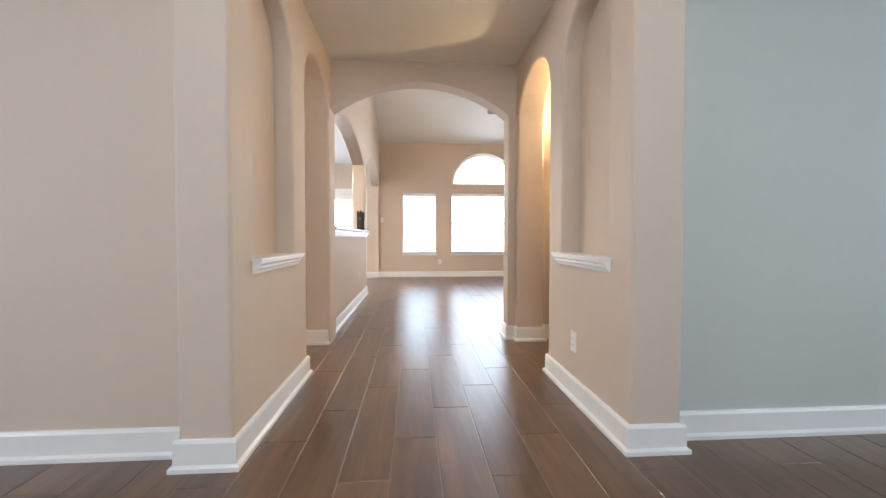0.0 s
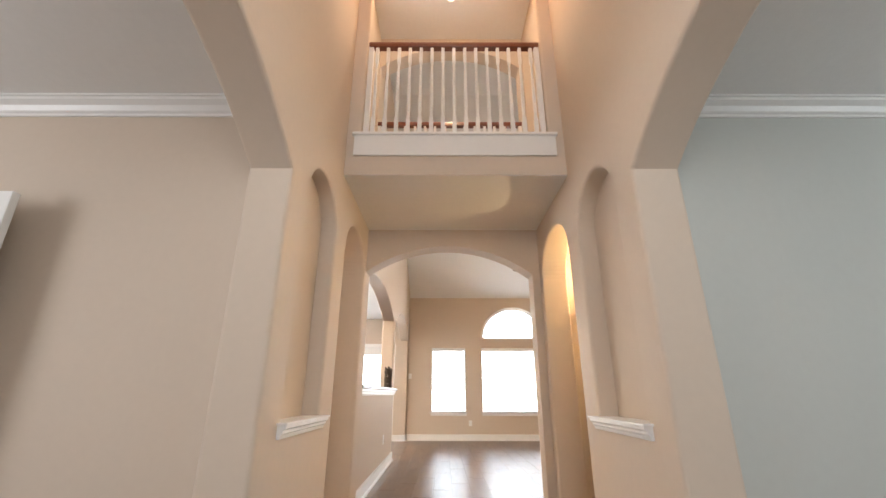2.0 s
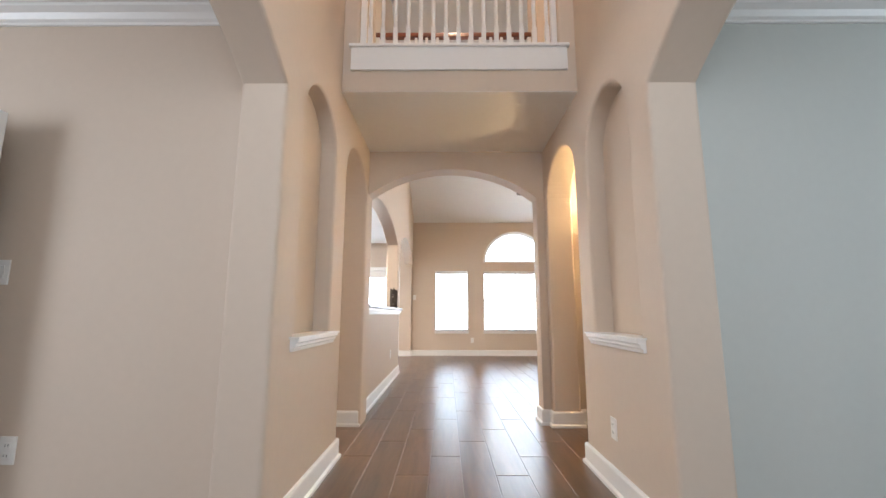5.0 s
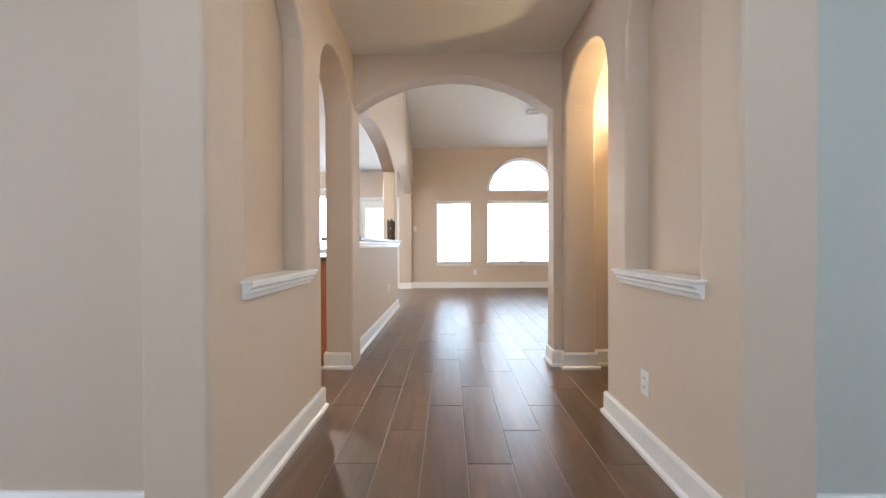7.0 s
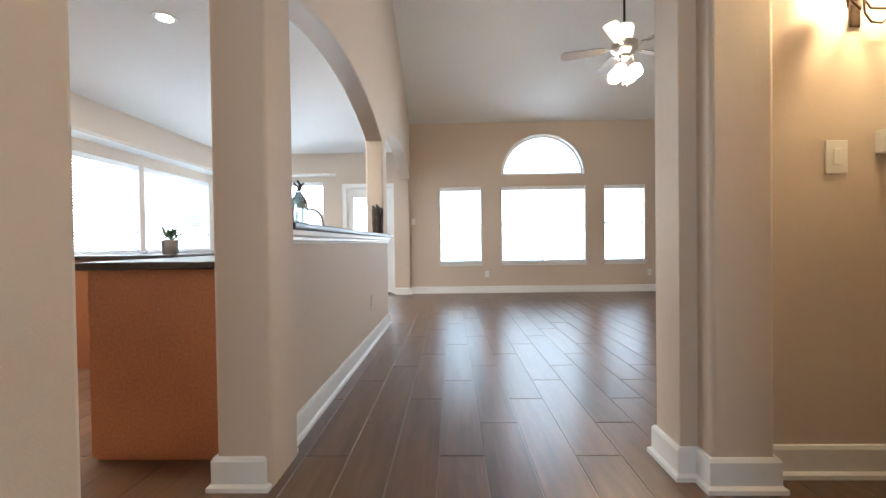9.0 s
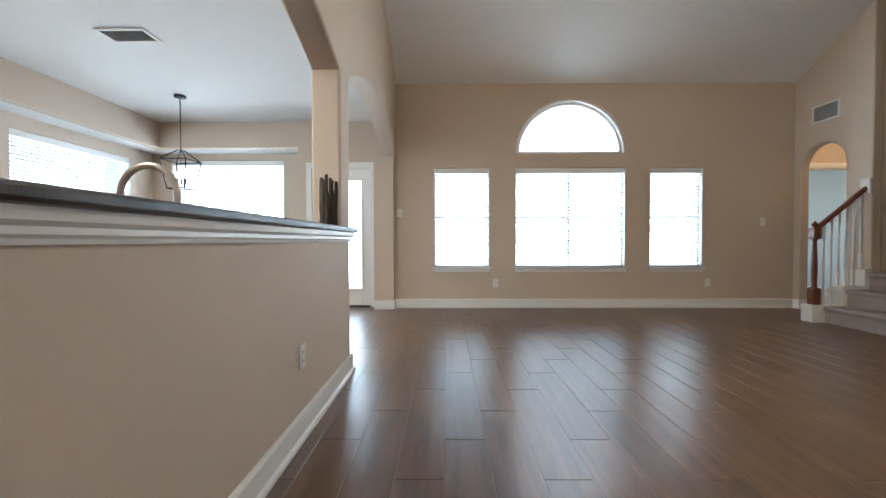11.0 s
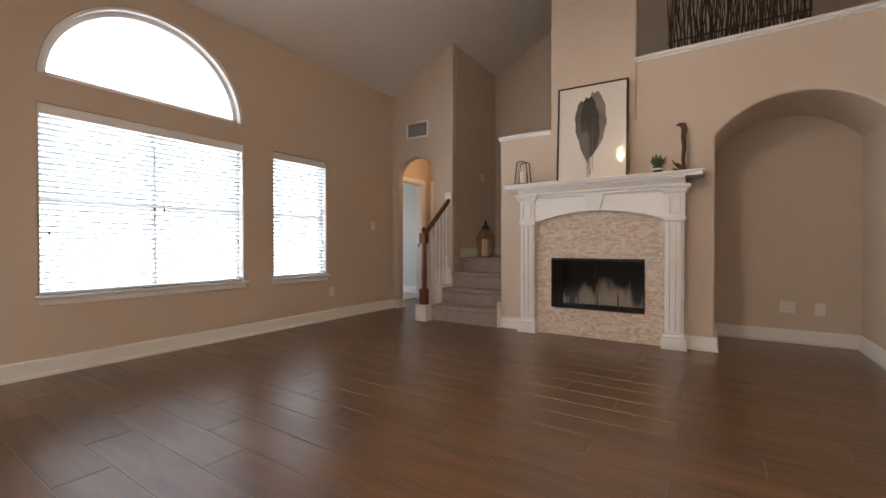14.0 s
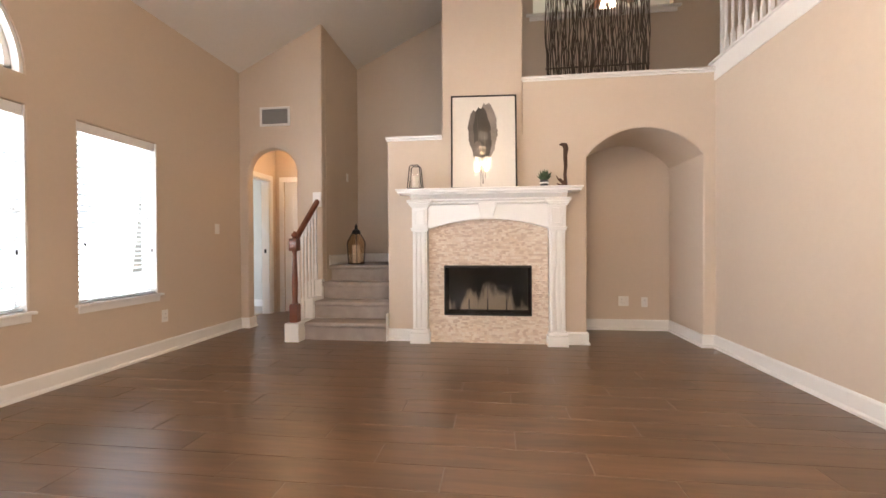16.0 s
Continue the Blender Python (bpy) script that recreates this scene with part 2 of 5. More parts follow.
def wall(name, along, u0, u1, p0, p1, z0, z1, gaps=(), mat=None, label="", bevel=0.018, breaks=(), ends="", sides=None):
    """A wall along x or y from u0 to u1, between p0 and p1 across, from z0 up to z1 (a height or a function), with its openings cut through."""
    head = z1 if callable(z1) else (lambda u: z1)
    cuts = sorted({round(c, 5) for c in [u0, u1, *breaks] + [c for g in gaps for c in g.cuts()] if u0 - 1e-6 <= c <= u1 + 1e-6})

    def solid(u, left):
        """The solid stretches just left or right of u."""
        mid = u - 1e-4 if left else u + 1e-4
        levels = [z0]
        for g in sorted((g for g in gaps if g.u0 < mid < g.u1), key=lambda g: g.z0):
            levels += [g.z0, g.top(u)]
        levels.append(head(u))
        return [(a, b) for a, b in zip(levels[::2], levels[1::2])]

    bm = bmesh.new()
    seen = {}

    def v(u, p, z):
        key = (round(u, 4), p, round(z, 4))
        if key not in seen:
            seen[key] = bm.verts.new((u, p, z) if along == "x" else (p, u, z))
        return seen[key]

    def face(pts):
        out = []
        for q in pts:
            if q not in out:
                out.append(q)
        if len(out) > 2:
            try:
                bm.faces.new(out)
            except ValueError:
                pass

    levels = {c: sorted({round(z, 4) for left in (True, False) for s in solid(c, left) for z in s}) for c in cuts}
    for a, b in zip(cuts, cuts[1:]):
        for (al, ah), (bl, bh) in zip(solid(a, False), solid(b, True)):
            if ah - al < 1e-4 and bh - bl < 1e-4:
                continue
            ups = [z for z in levels[b] if bl - 1e-4 <= z <= bh + 1e-4]
            downs = [z for z in levels[a] if al - 1e-4 <= z <= ah + 1e-4][::-1]
            for p in (p0, p1):
                face([v(b, p, z) for z in ups] + [v(a, p, z) for z in downs])
            for za, zb in ((al, bl), (ah, bh)):
                face([v(a, p0, za), v(b, p0, zb), v(b, p1, zb), v(a, p1, za)])
    for c in cuts:
        left = solid(c, True) if c > u0 + 1e-6 else []
        right = solid(c, False) if c < u1 - 1e-6 else []
        for lo, hi in zip(levels[c], levels[c][1:]):
            m = (lo + hi) / 2
            if any(a < m < b for a, b in left) != any(a < m < b for a, b in right):
                face([v(c, p0, lo), v(c, p1, lo), v(c, p1, hi), v(c, p0, hi)])
    ob = single(name, bm, mat or PAINT, label, "wall", kind="structure", bevel=bevel, segs=3)
    if bevel:
        # only the edges round the openings, and the free ends, are rounded
        me = ob.data
        layer = me.attributes.new("bevel_weight_edge", "FLOAT", "EDGE")
        ui, pi = (0, 1) if along == "x" else (1, 0)
        faces = {}
        for f in me.polygons:
            for k in f.edge_keys:
                faces.setdefault(k, []).append(f.normal)
        for e in me.edges:
            a, b = (me.vertices[i].co for i in e.vertices)
            n = faces.get(e.key, [])
            if len(n) != 2 or n[0].dot(n[1]) > 0.6 or abs(a[pi] - b[pi]) > 1e-4:
                continue
            if sides and min(abs(a[pi] - q) for q in sides) > 1e-3:
                continue
            at0, at1 = (max(abs(a[ui] - u), abs(b[ui] - u)) < 1e-3 for u in (u0, u1))
            low, high = max(a.z, b.z) < z0 + 1e-3, min(a.z - head(a[ui]), b.z - head(b[ui])) > -1e-3
            if low or (high and "t" not in ends) or (at0 and "0" not in ends) or (at1 and "1" not in ends):
                continue
            layer.data[e.index].value = 1.0
        ob.modifiers[0].limit_method = "WEIGHT"
    return ob


# ---- plan ----
HL, HR, T = -0.495, 1.202, 0.22       # hall faces, wall thickness
FAR, EAST, SOUTH = 9.08, 4.69, 3.695  # living room faces
BRIDGE0 = 1.75                        # front of the upstairs bridge
BAR = -0.552                          # living room face of the bar wall
KCEIL = 2.72
UPPER = 5.05


def vault(y):
    return min(5.54, 3.23 + 0.5 * (FAR - y))


# ---- walls ----
BEIGE = "beige painted drywall with rounded corners"
# the foyer's side walls: a wide arch to the room beside it, then a niche in the front skin, then a narrow arch
side_arch = Gap(-1.6, 0.80, 0, 2.05, 0.37)
narrow = Gap(1.985, 2.80, 0, 2.02, 0.33, "round")
narrow_e = Gap(1.915, 2.785, 0, 2.02, 0.33, "round")
niche_w = Gap(1.06, 1.70, 0.852, 2.03, 0.30, "round")
niche_e = Gap(1.03, 1.665, 0.852, 2.03, 0.30, "round")
wall("wall_foyer_west_front", "y", -2.5, 3.06, HL - 0.11, HL, 0, UPPER, [side_arch, niche_w, narrow], sides=(HL,), label=BEIGE + ", with arches and a niche")
wall("wall_foyer_west_back", "y", -2.5, 3.06, HL - T, HL - 0.11, 0, UPPER, [side_arch, narrow], sides=(HL - T,), label=BEIGE)
wall("wall_foyer_east_front", "y", -2.5, 2.87, HR, HR + 0.12, 0, UPPER, [side_arch, niche_e, narrow_e], sides=(HR,), label=BEIGE + ", with arches and a niche")
wall("wall_foyer_east_back", "y", -2.5, 2.87, HR + 0.12, HR + 0.24, 0, UPPER, [side_arch, narrow_e], sides=(HR + 0.24,), label=BEIGE)
wall("wall_foyer_south", "x", -4.4, 4.8, -2.7, -2.5, 0, UPPER, [], label=BEIGE, bevel=0)
# the arch into the living room, and the arched opening over it
wall("wall_main_arch_side", "x", HR + 0.24, 1.8, 2.87, 3.06, 2.52, 5.54, [], label=BEIGE, bevel=0)
wall("wall_main_arch", "x", HL - T - 0.01, HR + 0.24, 2.87, 3.06, 0, 5.54, [Gap(-0.53, 1.13, 0, 2.085, 0.29), Gap(-0.48, 1.145, 2.90, 4.62, 0.28)], label=BEIGE + ", with a wide arch")
# front of the upstairs bridge
wall("wall_bridge_front", "x", HL, HR, BRIDGE0, BRIDGE0 + 0.12, 2.556, UPPER, [Gap(-0.385, 1.085, 2.90, 4.70, 0.2)], label=BEIGE)
# bar wall and nook arch, on the living room's west side
wall("wall_living_west", "y", 3.06, 8.94, -0.75, BAR, 0, vault, [Gap(3.06, 5.90, 1.01, 2.13, 0.27), Gap(6.15, 8.94, 0, 2.17, 0.34)], label=BEIGE + ", a half wall under an arch and a wide arch", breaks=(4.46,))
# north wall with its windows
WINS = [(-0.008, 0.788), (1.168, 2.752), (3.103, 3.864)]
W0, W1 = 0.592, 2.02
wall("wall_living_north", "x", -0.585, 5.17, FAR, FAR + 0.16, 0, 3.35, [Gap(a, b, W0, W1) for a, b in WINS] + [Gap(1.168, 2.752, 2.232, 2.236, 0.77, "round")], label=BEIGE + ", with three windows and a half-round one", bevel=0.01)
# east side: fireplace wall, shelf opening, alcove
wall("wall_chimney", "y", 5.08, 7.03, EAST, EAST + 0.14, 0, 2.19, [Gap(5.48, 6.45, 0.27, 0.84)], label=BEIGE, bevel=0.012, ends="1")
wall("wall_chimney_upper", "y", 5.575, 6.43, EAST, EAST + 0.14, 2.19, vault, [], label=BEIGE, ends="01")
wall("wall_shelf", "y", 5.08, 5.575, EAST, EAST + 0.95, 2.19, 2.76, [], label=BEIGE, bevel=0)
wall("wall_alcove", "y", SOUTH, 5.08, EAST, EAST + 0.81, 0, 2.76, [Gap(3.805, 4.93, 0, 1.935, 0.285)], label=BEIGE + ", with an arched alcove", sides=(EAST,))
wall("wall_alcove_back", "y", SOUTH, 5.08, EAST + 0.81, EAST + 0.95, 0, 2.76, label=BEIGE, bevel=0)
wall("wall_living_south", "x", 1.6, 6.52, SOUTH - 0.2, SOUTH, 0, 2.67, [], label=BEIGE)
wall("wall_living_south_return", "y", 3.06, SOUTH - 0.2, 1.6, 1.8, 0, 5.54, [], label=BEIGE)
# stair wall with the hallway arch
wall("wall_stair_west", "y", 7.99, 9.30, 5.17, 5.29, 0, vault, [Gap(8.32, 8.97, 0, 1.96, 0.30, "round")], label=BEIGE + ", with a small arch", ends="0")
wall("wall_stair_north", "x", 5.29, 6.52, 7.99, 8.11, 0, vault(7.99), [], label=BEIGE)
wall("wall_stair_east", "y", 1.9, 8.11, 6.52, 6.64, 0, vault, [Gap(3.35, 5.3, 4.42, 5.25)], label=BEIGE, breaks=(4.46,), bevel=0)
wall("wall_loft_east", "y", 2.0, 6.4, 9.4, 9.5, 4.2, 6.2, [], label=BEIGE, bevel=0)
wall("wall_loft_south", "x", 6.64, 9.4, 2.0, 2.1, 4.2, 6.2, [], label=BEIGE, bevel=0)
wall("wall_loft_north", "x", 6.64, 9.4, 6.3, 6.4, 4.2, 6.2, [], label=BEIGE, bevel=0)
wall("wall_hallway_north", "x", 5.17, 6.55, 9.30, 9.42, 0, 2.6, [Gap(5.46, 6.24, 0, 2.04)], label=BEIGE, bevel=0)
wall("wall_hallway_east", "y", 8.11, 9.42, 6.43, 6.55, 0, 2.6, [Gap(8.42, 9.16, 0, 2.04)], label=BEIGE, bevel=0)
wall("wall_bedroom_east", "y", 9.42, 12.0, 6.9, 7.0, 0, 2.6, [], mat=GREEN, label="pale grey-green painted drywall", bevel=0)
wall("wall_bedroom_north", "x", 5.17, 7.0, 12.0, 12.1, 0, 2.6, [], mat=GREEN, label="pale grey-green painted drywall", bevel=0)
wall("wall_bedroom_west", "y", 9.42, 12.0, 5.17, 5.29, 0, 2.6, [Gap(10.2, 11.6, 0.7, 2.0)], mat=GREEN, label="pale grey-green painted drywall", bevel=0)
wall("wall_upper_south", "x", 1.8, 6.52, 2.0, 2.1, 2.67, 5.54, [], label=BEIGE)
# kitchen and nook
wall("wall_kitchen_south", "x", -5.0, HL - T, 1.045, 1.12, 0, KCEIL, [], label=BEIGE)
wall("wall_kitchen_west", "y", 1.04, 5.6, -4.16, -4.04, 0, KCEIL, [], label=BEIGE)
wall("wall_nook_header_west", "y", 5.6, 9.27, -4.16, -4.04, 2.34, KCEIL, [], label=BEIGE, bevel=0)
wall("wall_nook_header_north", "x", -4.04, -2.0, 9.15, 9.27, 2.34, KCEIL, [], label=BEIGE, bevel=0)
wall("wall_nook_west", "y", 5.5, 9.82, -4.66, -4.52, 0, 2.5, [Gap(5.75, 7.4, 0.9, 2.2), Gap(7.5, 9.2, 0.9, 2.2)], label=BEIGE)
wall("wall_nook_north", "x", -4.66, -2.0, 9.66, 9.80, 0, 2.5, [Gap(-4.2, -2.42, 0.9, 2.25)], label=BEIGE)
wall("wall_door", "x", -2.0, -0.70, 9.15, 9.29, 0, KCEIL, [Gap(-1.80, -0.945, 0, 2.04)], label=BEIGE)
wall("wall_nook_return", "y", 9.27, 9.80, -2.0, -1.88, 0, KCEIL, [], label=BEIGE)
# rooms beside the foyer, and the lit passage
wall("wall_study_north", "x", HR + 0.24, 4.8, 0.92, 1.04, 0, 2.54, [], mat=GREEN, label="pale green painted drywall")
wall("wall_study_east", "y", -2.5, 1.04, 4.6, 4.8, 0, 2.54, [], mat=GREEN, label="pale green painted drywall")
wall("wall_dining_north", "x", -4.4, HL - T, 0.92, 1.04, 0, 2.54, [], label=BEIGE)
wall("wall_dining_west", "y", -2.5, 0.92, -4.4, -4.2, 0, 2.54, [], label=BEIGE)
wall("wall_passage_north", "x", HR + 0.24, 2.2, 2.885, 3.06, 0, 2.56, [], label=BEIGE)
wall("wall_passage_east", "y", 1.04, 2.885, 2.065, 2.2, 0, 2.56, [], label=BEIGE)

# ---- floor, ceilings ----
single("ground", boxes((-60, 60, -60, 60, -0.40, -0.25)), material("dry lawn", (0.10, 0.12, 0.06), 0.95, vary=0.3), "flat ground with dry grass", "ground", kind="structure")
single("floor", boxes((-4.7, 7.3, -2.7, 9.85, -0.2, -0.0022), (5.0, 7.3, 9.85, 12.1, -0.2, -0.0022)), GROUT, "dark brown wood-look plank tile floor", "floor", kind="structure")


def ceiling(name, *sizes):
    return single(name, boxes(*sizes), CEIL, "flat off-white textured ceiling", "ceiling", kind="structure")


ceiling("ceiling_foyer", (HL - T, HR + 0.24, -2.7, BRIDGE0, UPPER, UPPER + 0.1))
ceiling("ceiling_bridge", (HL - T, 1.8, BRIDGE0, 2.87, UPPER, UPPER + 0.1))
ceiling("ceiling_hall", (HL, HR, BRIDGE0 + 0.004, 2.87, 2.552, 2.70))
ceiling("ceiling_hallway", (5.29, 6.55, 8.11, 9.30, 2.55, 2.6))
ceiling("ceiling_loft", (6.64, 9.5, 2.0, 6.4, 5.9, 6.0))
ceiling("ceiling_bedroom", (5.17, 7.0, 9.42, 12.1, 2.6, 2.7))
ceiling("ceiling_dining", (-4.4, HL - T, -2.7, 1.04, 2.54, 2.62))
ceiling("ceiling_study", (HR + 0.24, 4.8, -2.7, 1.04, 2.54, 2.62))
ceiling("ceiling_kitchen", (-4.16, HL - T, 0.92, 9.29, KCEIL, KCEIL + 0.1))
ceiling("ceiling_bay", (-4.66, -4.10, 5.5, 9.8, 2.36, 2.5), (-4.10, -1.9, 9.21, 9.8, 2.36, 2.5))
ceiling("ceiling_passage", (HR + 0.24, 2.2, 1.04, 2.885, 2.56, 2.65))
bm = bmesh.new()
for x0, x1 in ((-0.72, 7.2),):
    for a, b in ((9.26, 4.46), (4.46, 2.0)):
        za, zb = (3.23 + 0.5 * (FAR - a) if a > 4.46 else 5.54), (3.23 + 0.5 * (FAR - b) if b > 4.4 else 5.54)
        lo = [bm.verts.new(p) for p in ((x0, a, za), (x1, a, za), (x1, b, zb), (x0, b, zb))]
        hi = [bm.verts.new((q.co.x, q.co.y, q.co.z + 0.1)) for q in lo]
        bm.faces.new(lo), bm.faces.new(hi)
        for i in range(4):
            bm.faces.new((lo[i], lo[(i + 1) % 4], hi[(i + 1) % 4], hi[i]))
single("ceiling_living", bm, CEIL, "sloped off-white textured ceiling", "ceiling", kind="structure")
single("floor_upstairs", boxes((1.8, 7.2, 2.1, SOUTH - 0.01, 2.55, 2.67)), CARPET, "taupe carpeted upstairs floor", "floor", kind="structure")

# ---- trim ----
BASE = [(0, 0), (0.030, 0), (0.030, 0.018), (0.016, 0.028), (0.016, 0.115), (0.010, 0.128), (0, 0.130)]


def baseboard(*paths):
    for path in paths:
        bm = bmesh.new()
        sweep(bm, path, BASE)
        single("baseboard", bm, WHITE, "white painted baseboard with a shoe moulding", "baseboard", kind="structure")


HE = HR + 0.24
baseboard(
    [(-0.72, 1.985), (HL, 1.985), (HL, 0.80), (HL - T, 0.80), (HL - T, 0.92), (-4.2, 0.92)],
    [(4.6, 0.92), (HE, 0.92), (HE, 0.80), (HR, 0.80), (HR, 1.915), (HE, 1.915), (HE, 1.04)],
    [(-0.73, 6.15), (BAR, 6.15), (BAR, 3.06), (-0.53, 3.06), (-0.53, 2.80), (HL - T, 2.80), (HL - T, 3.2)],
    [(2.065, 2.885), (HE, 2.885), (HE, 2.785), (HR, 2.785), (HR, 2.87), (1.13, 2.87), (1.13, 3.06), (1.6, 3.06), (1.6, SOUTH), (EAST, SOUTH), (EAST, 3.805), (EAST + 0.81, 3.805), (EAST + 0.81, 4.93), (EAST, 4.93), (EAST, 5.14)],
    [(EAST, 6.77), (EAST, 7.03), (EAST + 0.14, 7.03)],
    [(5.29, 9.0), (5.29, 8.97), (5.17, 8.97), (5.17, FAR), (-0.585, FAR), (-0.585, 8.942), (-0.86, 8.942)],
    [(5.17, 8.13), (5.17, 8.32), (5.29, 8.32)],
    [(6.9, 9.6), (6.9, 12.0), (5.3, 12.0)],
)
single("wall_pier", boxes((-0.86, -0.585, 8.942, 9.15, 0, 3.3)), PAINT, BEIGE, "wall", kind="structure")

# crown moulding in the rooms beside the foyer
CROWN = [(0, 0), (0.014, 0), (0.014, 0.022), (0.03, 0.035), (0.05, 0.07), (0.085, 0.095), (0.085, 0.118), (0.10, 0.118), (0.10, 0.135), (0, 0.135)]
for path in ([(HL - T, 0.92), (-4.2, 0.92), (-4.2, -2.5)], [(4.6, -2.5), (4.6, 0.92), (HE, 0.92)]):
    bm = bmesh.new()
    sweep(bm, path, [(o * 0.85, h * 0.70) for o, h in CROWN], z=2.445)
    single("crown_moulding", bm, WHITE, "white stepped crown moulding below the ceiling", "moulding", kind="structure")

# niche sills
SILL = [(0, 0), (0.018, 0), (0.022, 0.022), (0.034, 0.03), (0.034, 0.046), (0.05, 0.056), (0.05, 0.076), (0, 0.076)]
for face, out, a, b in ((HL, 1, 1.02, 1.755), (HR, -1, 0.99, 1.715)):
    bm = bmesh.new()
    pts = [(face, b), (face, a)] if out > 0 else [(face, a), (face, b)]
    sweep(bm, pts, [(o * 0.85, h * 0.82) for o, h in SILL], z=0.787)
    x0, x1 = sorted((face - out * 0.108, face + out * 0.05))
    box(bm, x0, x1, a - 0.012, b + 0.012, 0.848, 0.859)
    single("niche_sill", bm, WHITE, "white moulded sill under an arched wall niche", "sill", group="niche sills", bevel=0.002)


# ---- outlets and switches ----
def plate(kind, at, face, w=0.075, h=0.118, toggles=1):
    """A wall plate on a wall that faces +x, -x, +y or -y."""
    label = {"outlet": "white plastic wall outlet with two sockets", "light_switch": "white plastic rocker light switch"}[kind]
    root = thing(kind, label, kind.replace("_", " "), at, group=kind + "s")
    rot = {"-y": 0, "+x": 90, "+y": 180, "-x": -90}[face]
    m = Matrix.Translation(at) @ Matrix.Rotation(radians(rot), 4, "Z")

    def add(name, lab, mat, *sizes, bevel=0.002):
        bm = boxes(*sizes)
        bm.transform(m)
        part(name, bm, mat, root, lab, bevel=bevel)

    add("plate", "", PLASTIC, (-w / 2, w / 2, -0.007, 0.0, -h / 2, h / 2))
    if kind == "outlet":
        for n in range(toggles):
            cx = (n - (toggles - 1) / 2) * 0.046
            for dz in (-0.021, 0.021):
                add("socket", "", PLASTIC, (cx - 0.016, cx + 0.016, -0.0095, -0.007, dz - 0.014, dz + 0.014))
                add("slot", "dark slots", BLACK, (cx - 0.008, cx - 0.006, -0.0105, -0.009, dz - 0.004, dz + 0.006), (cx + 0.006, cx + 0.008, -0.0105, -0.009, dz - 0.004, dz + 0.006), bevel=0)
    else:
        add("rocker", "", PLASTIC, (-0.016, 0.016, -0.011, -0.007, -0.032, 0.032))
    return root


plate("outlet", (HR, 1.44, 0.338), "-x")
plate("outlet", (-1.68, 0.92, 0.37), "-y")
plate("light_switch", (-1.84, 0.92, 1.16), "-y")
plate("outlet", (BAR, 5.12, 0.40), "+x")
plate("outlet", (0.88, FAR, 0.36), "-y")
plate("outlet", (3.94, FAR, 0.36), "-y")
plate("light_switch", (-0.51, FAR, 1.375), "-y")
plate("light_switch", (4.72, FAR, 1.24), "-y")
plate("light_switch", (1.755, 2.885, 1.28), "-y", w=0.085, h=0.13)
plate("outlet", (EAST + 0.81, 4.33, 0.35), "-x", w=0.118, toggles=2)
plate("outlet", (EAST + 0.81, 4.09, 0.34), "-x")
plate("light_switch", (6.05, 7.99, 2.02), "-y")
plate("light_switch", (-2.0 + 0.1, 9.15, 1.2), "-y", w=0.118)
chime = thing("thermostat", "cream plastic thermostat box on the passage wall", "thermostat", (1.98, 2.885, 1.335))
part("body", boxes((1.905, 2.045, 2.845, 2.885, 1.29, 1.38)), PLASTIC, chime, bevel=0.006)
part("screen", boxes((1.955, 2.015, 2.8425, 2.8455, 1.357, 1.372)), glowing("pale lit screen", (0.8, 0.9, 0.9), 0.6), chime, "small lit screen")
part("button", boxes((1.945, 1.955, 2.8405, 2.8455, 1.318, 1.328)), STEEL, chime)

# ---- windows ----
mat_slat = bpy.data.materials.new("white blind slat")
mat_slat.use_nodes = True
n, l = mat_slat.node_tree.nodes, mat_slat.node_tree.links
tr, mixs = n.new("ShaderNodeBsdfTranslucent"), n.new("ShaderNodeMixShader")
tr.inputs["Color"].default_value = (0.62, 0.65, 0.66, 1)
n["Principled BSDF"].inputs["Base Color"].default_value = (0.85, 0.86, 0.86, 1)
n["Principled BSDF"].inputs["Roughness"].default_value = 0.45
mixs.inputs[0].default_value = 0.68
l.new(n["Principled BSDF"].outputs[0], mixs.inputs[1])
l.new(tr.outputs[0], mixs.inputs[2])
l.new(mixs.outputs[0], n["Material Output"].inputs["Surface"])


def turned(m, *sizes):
    bm = boxes(*sizes)
    bm.transform(m)
    return bm


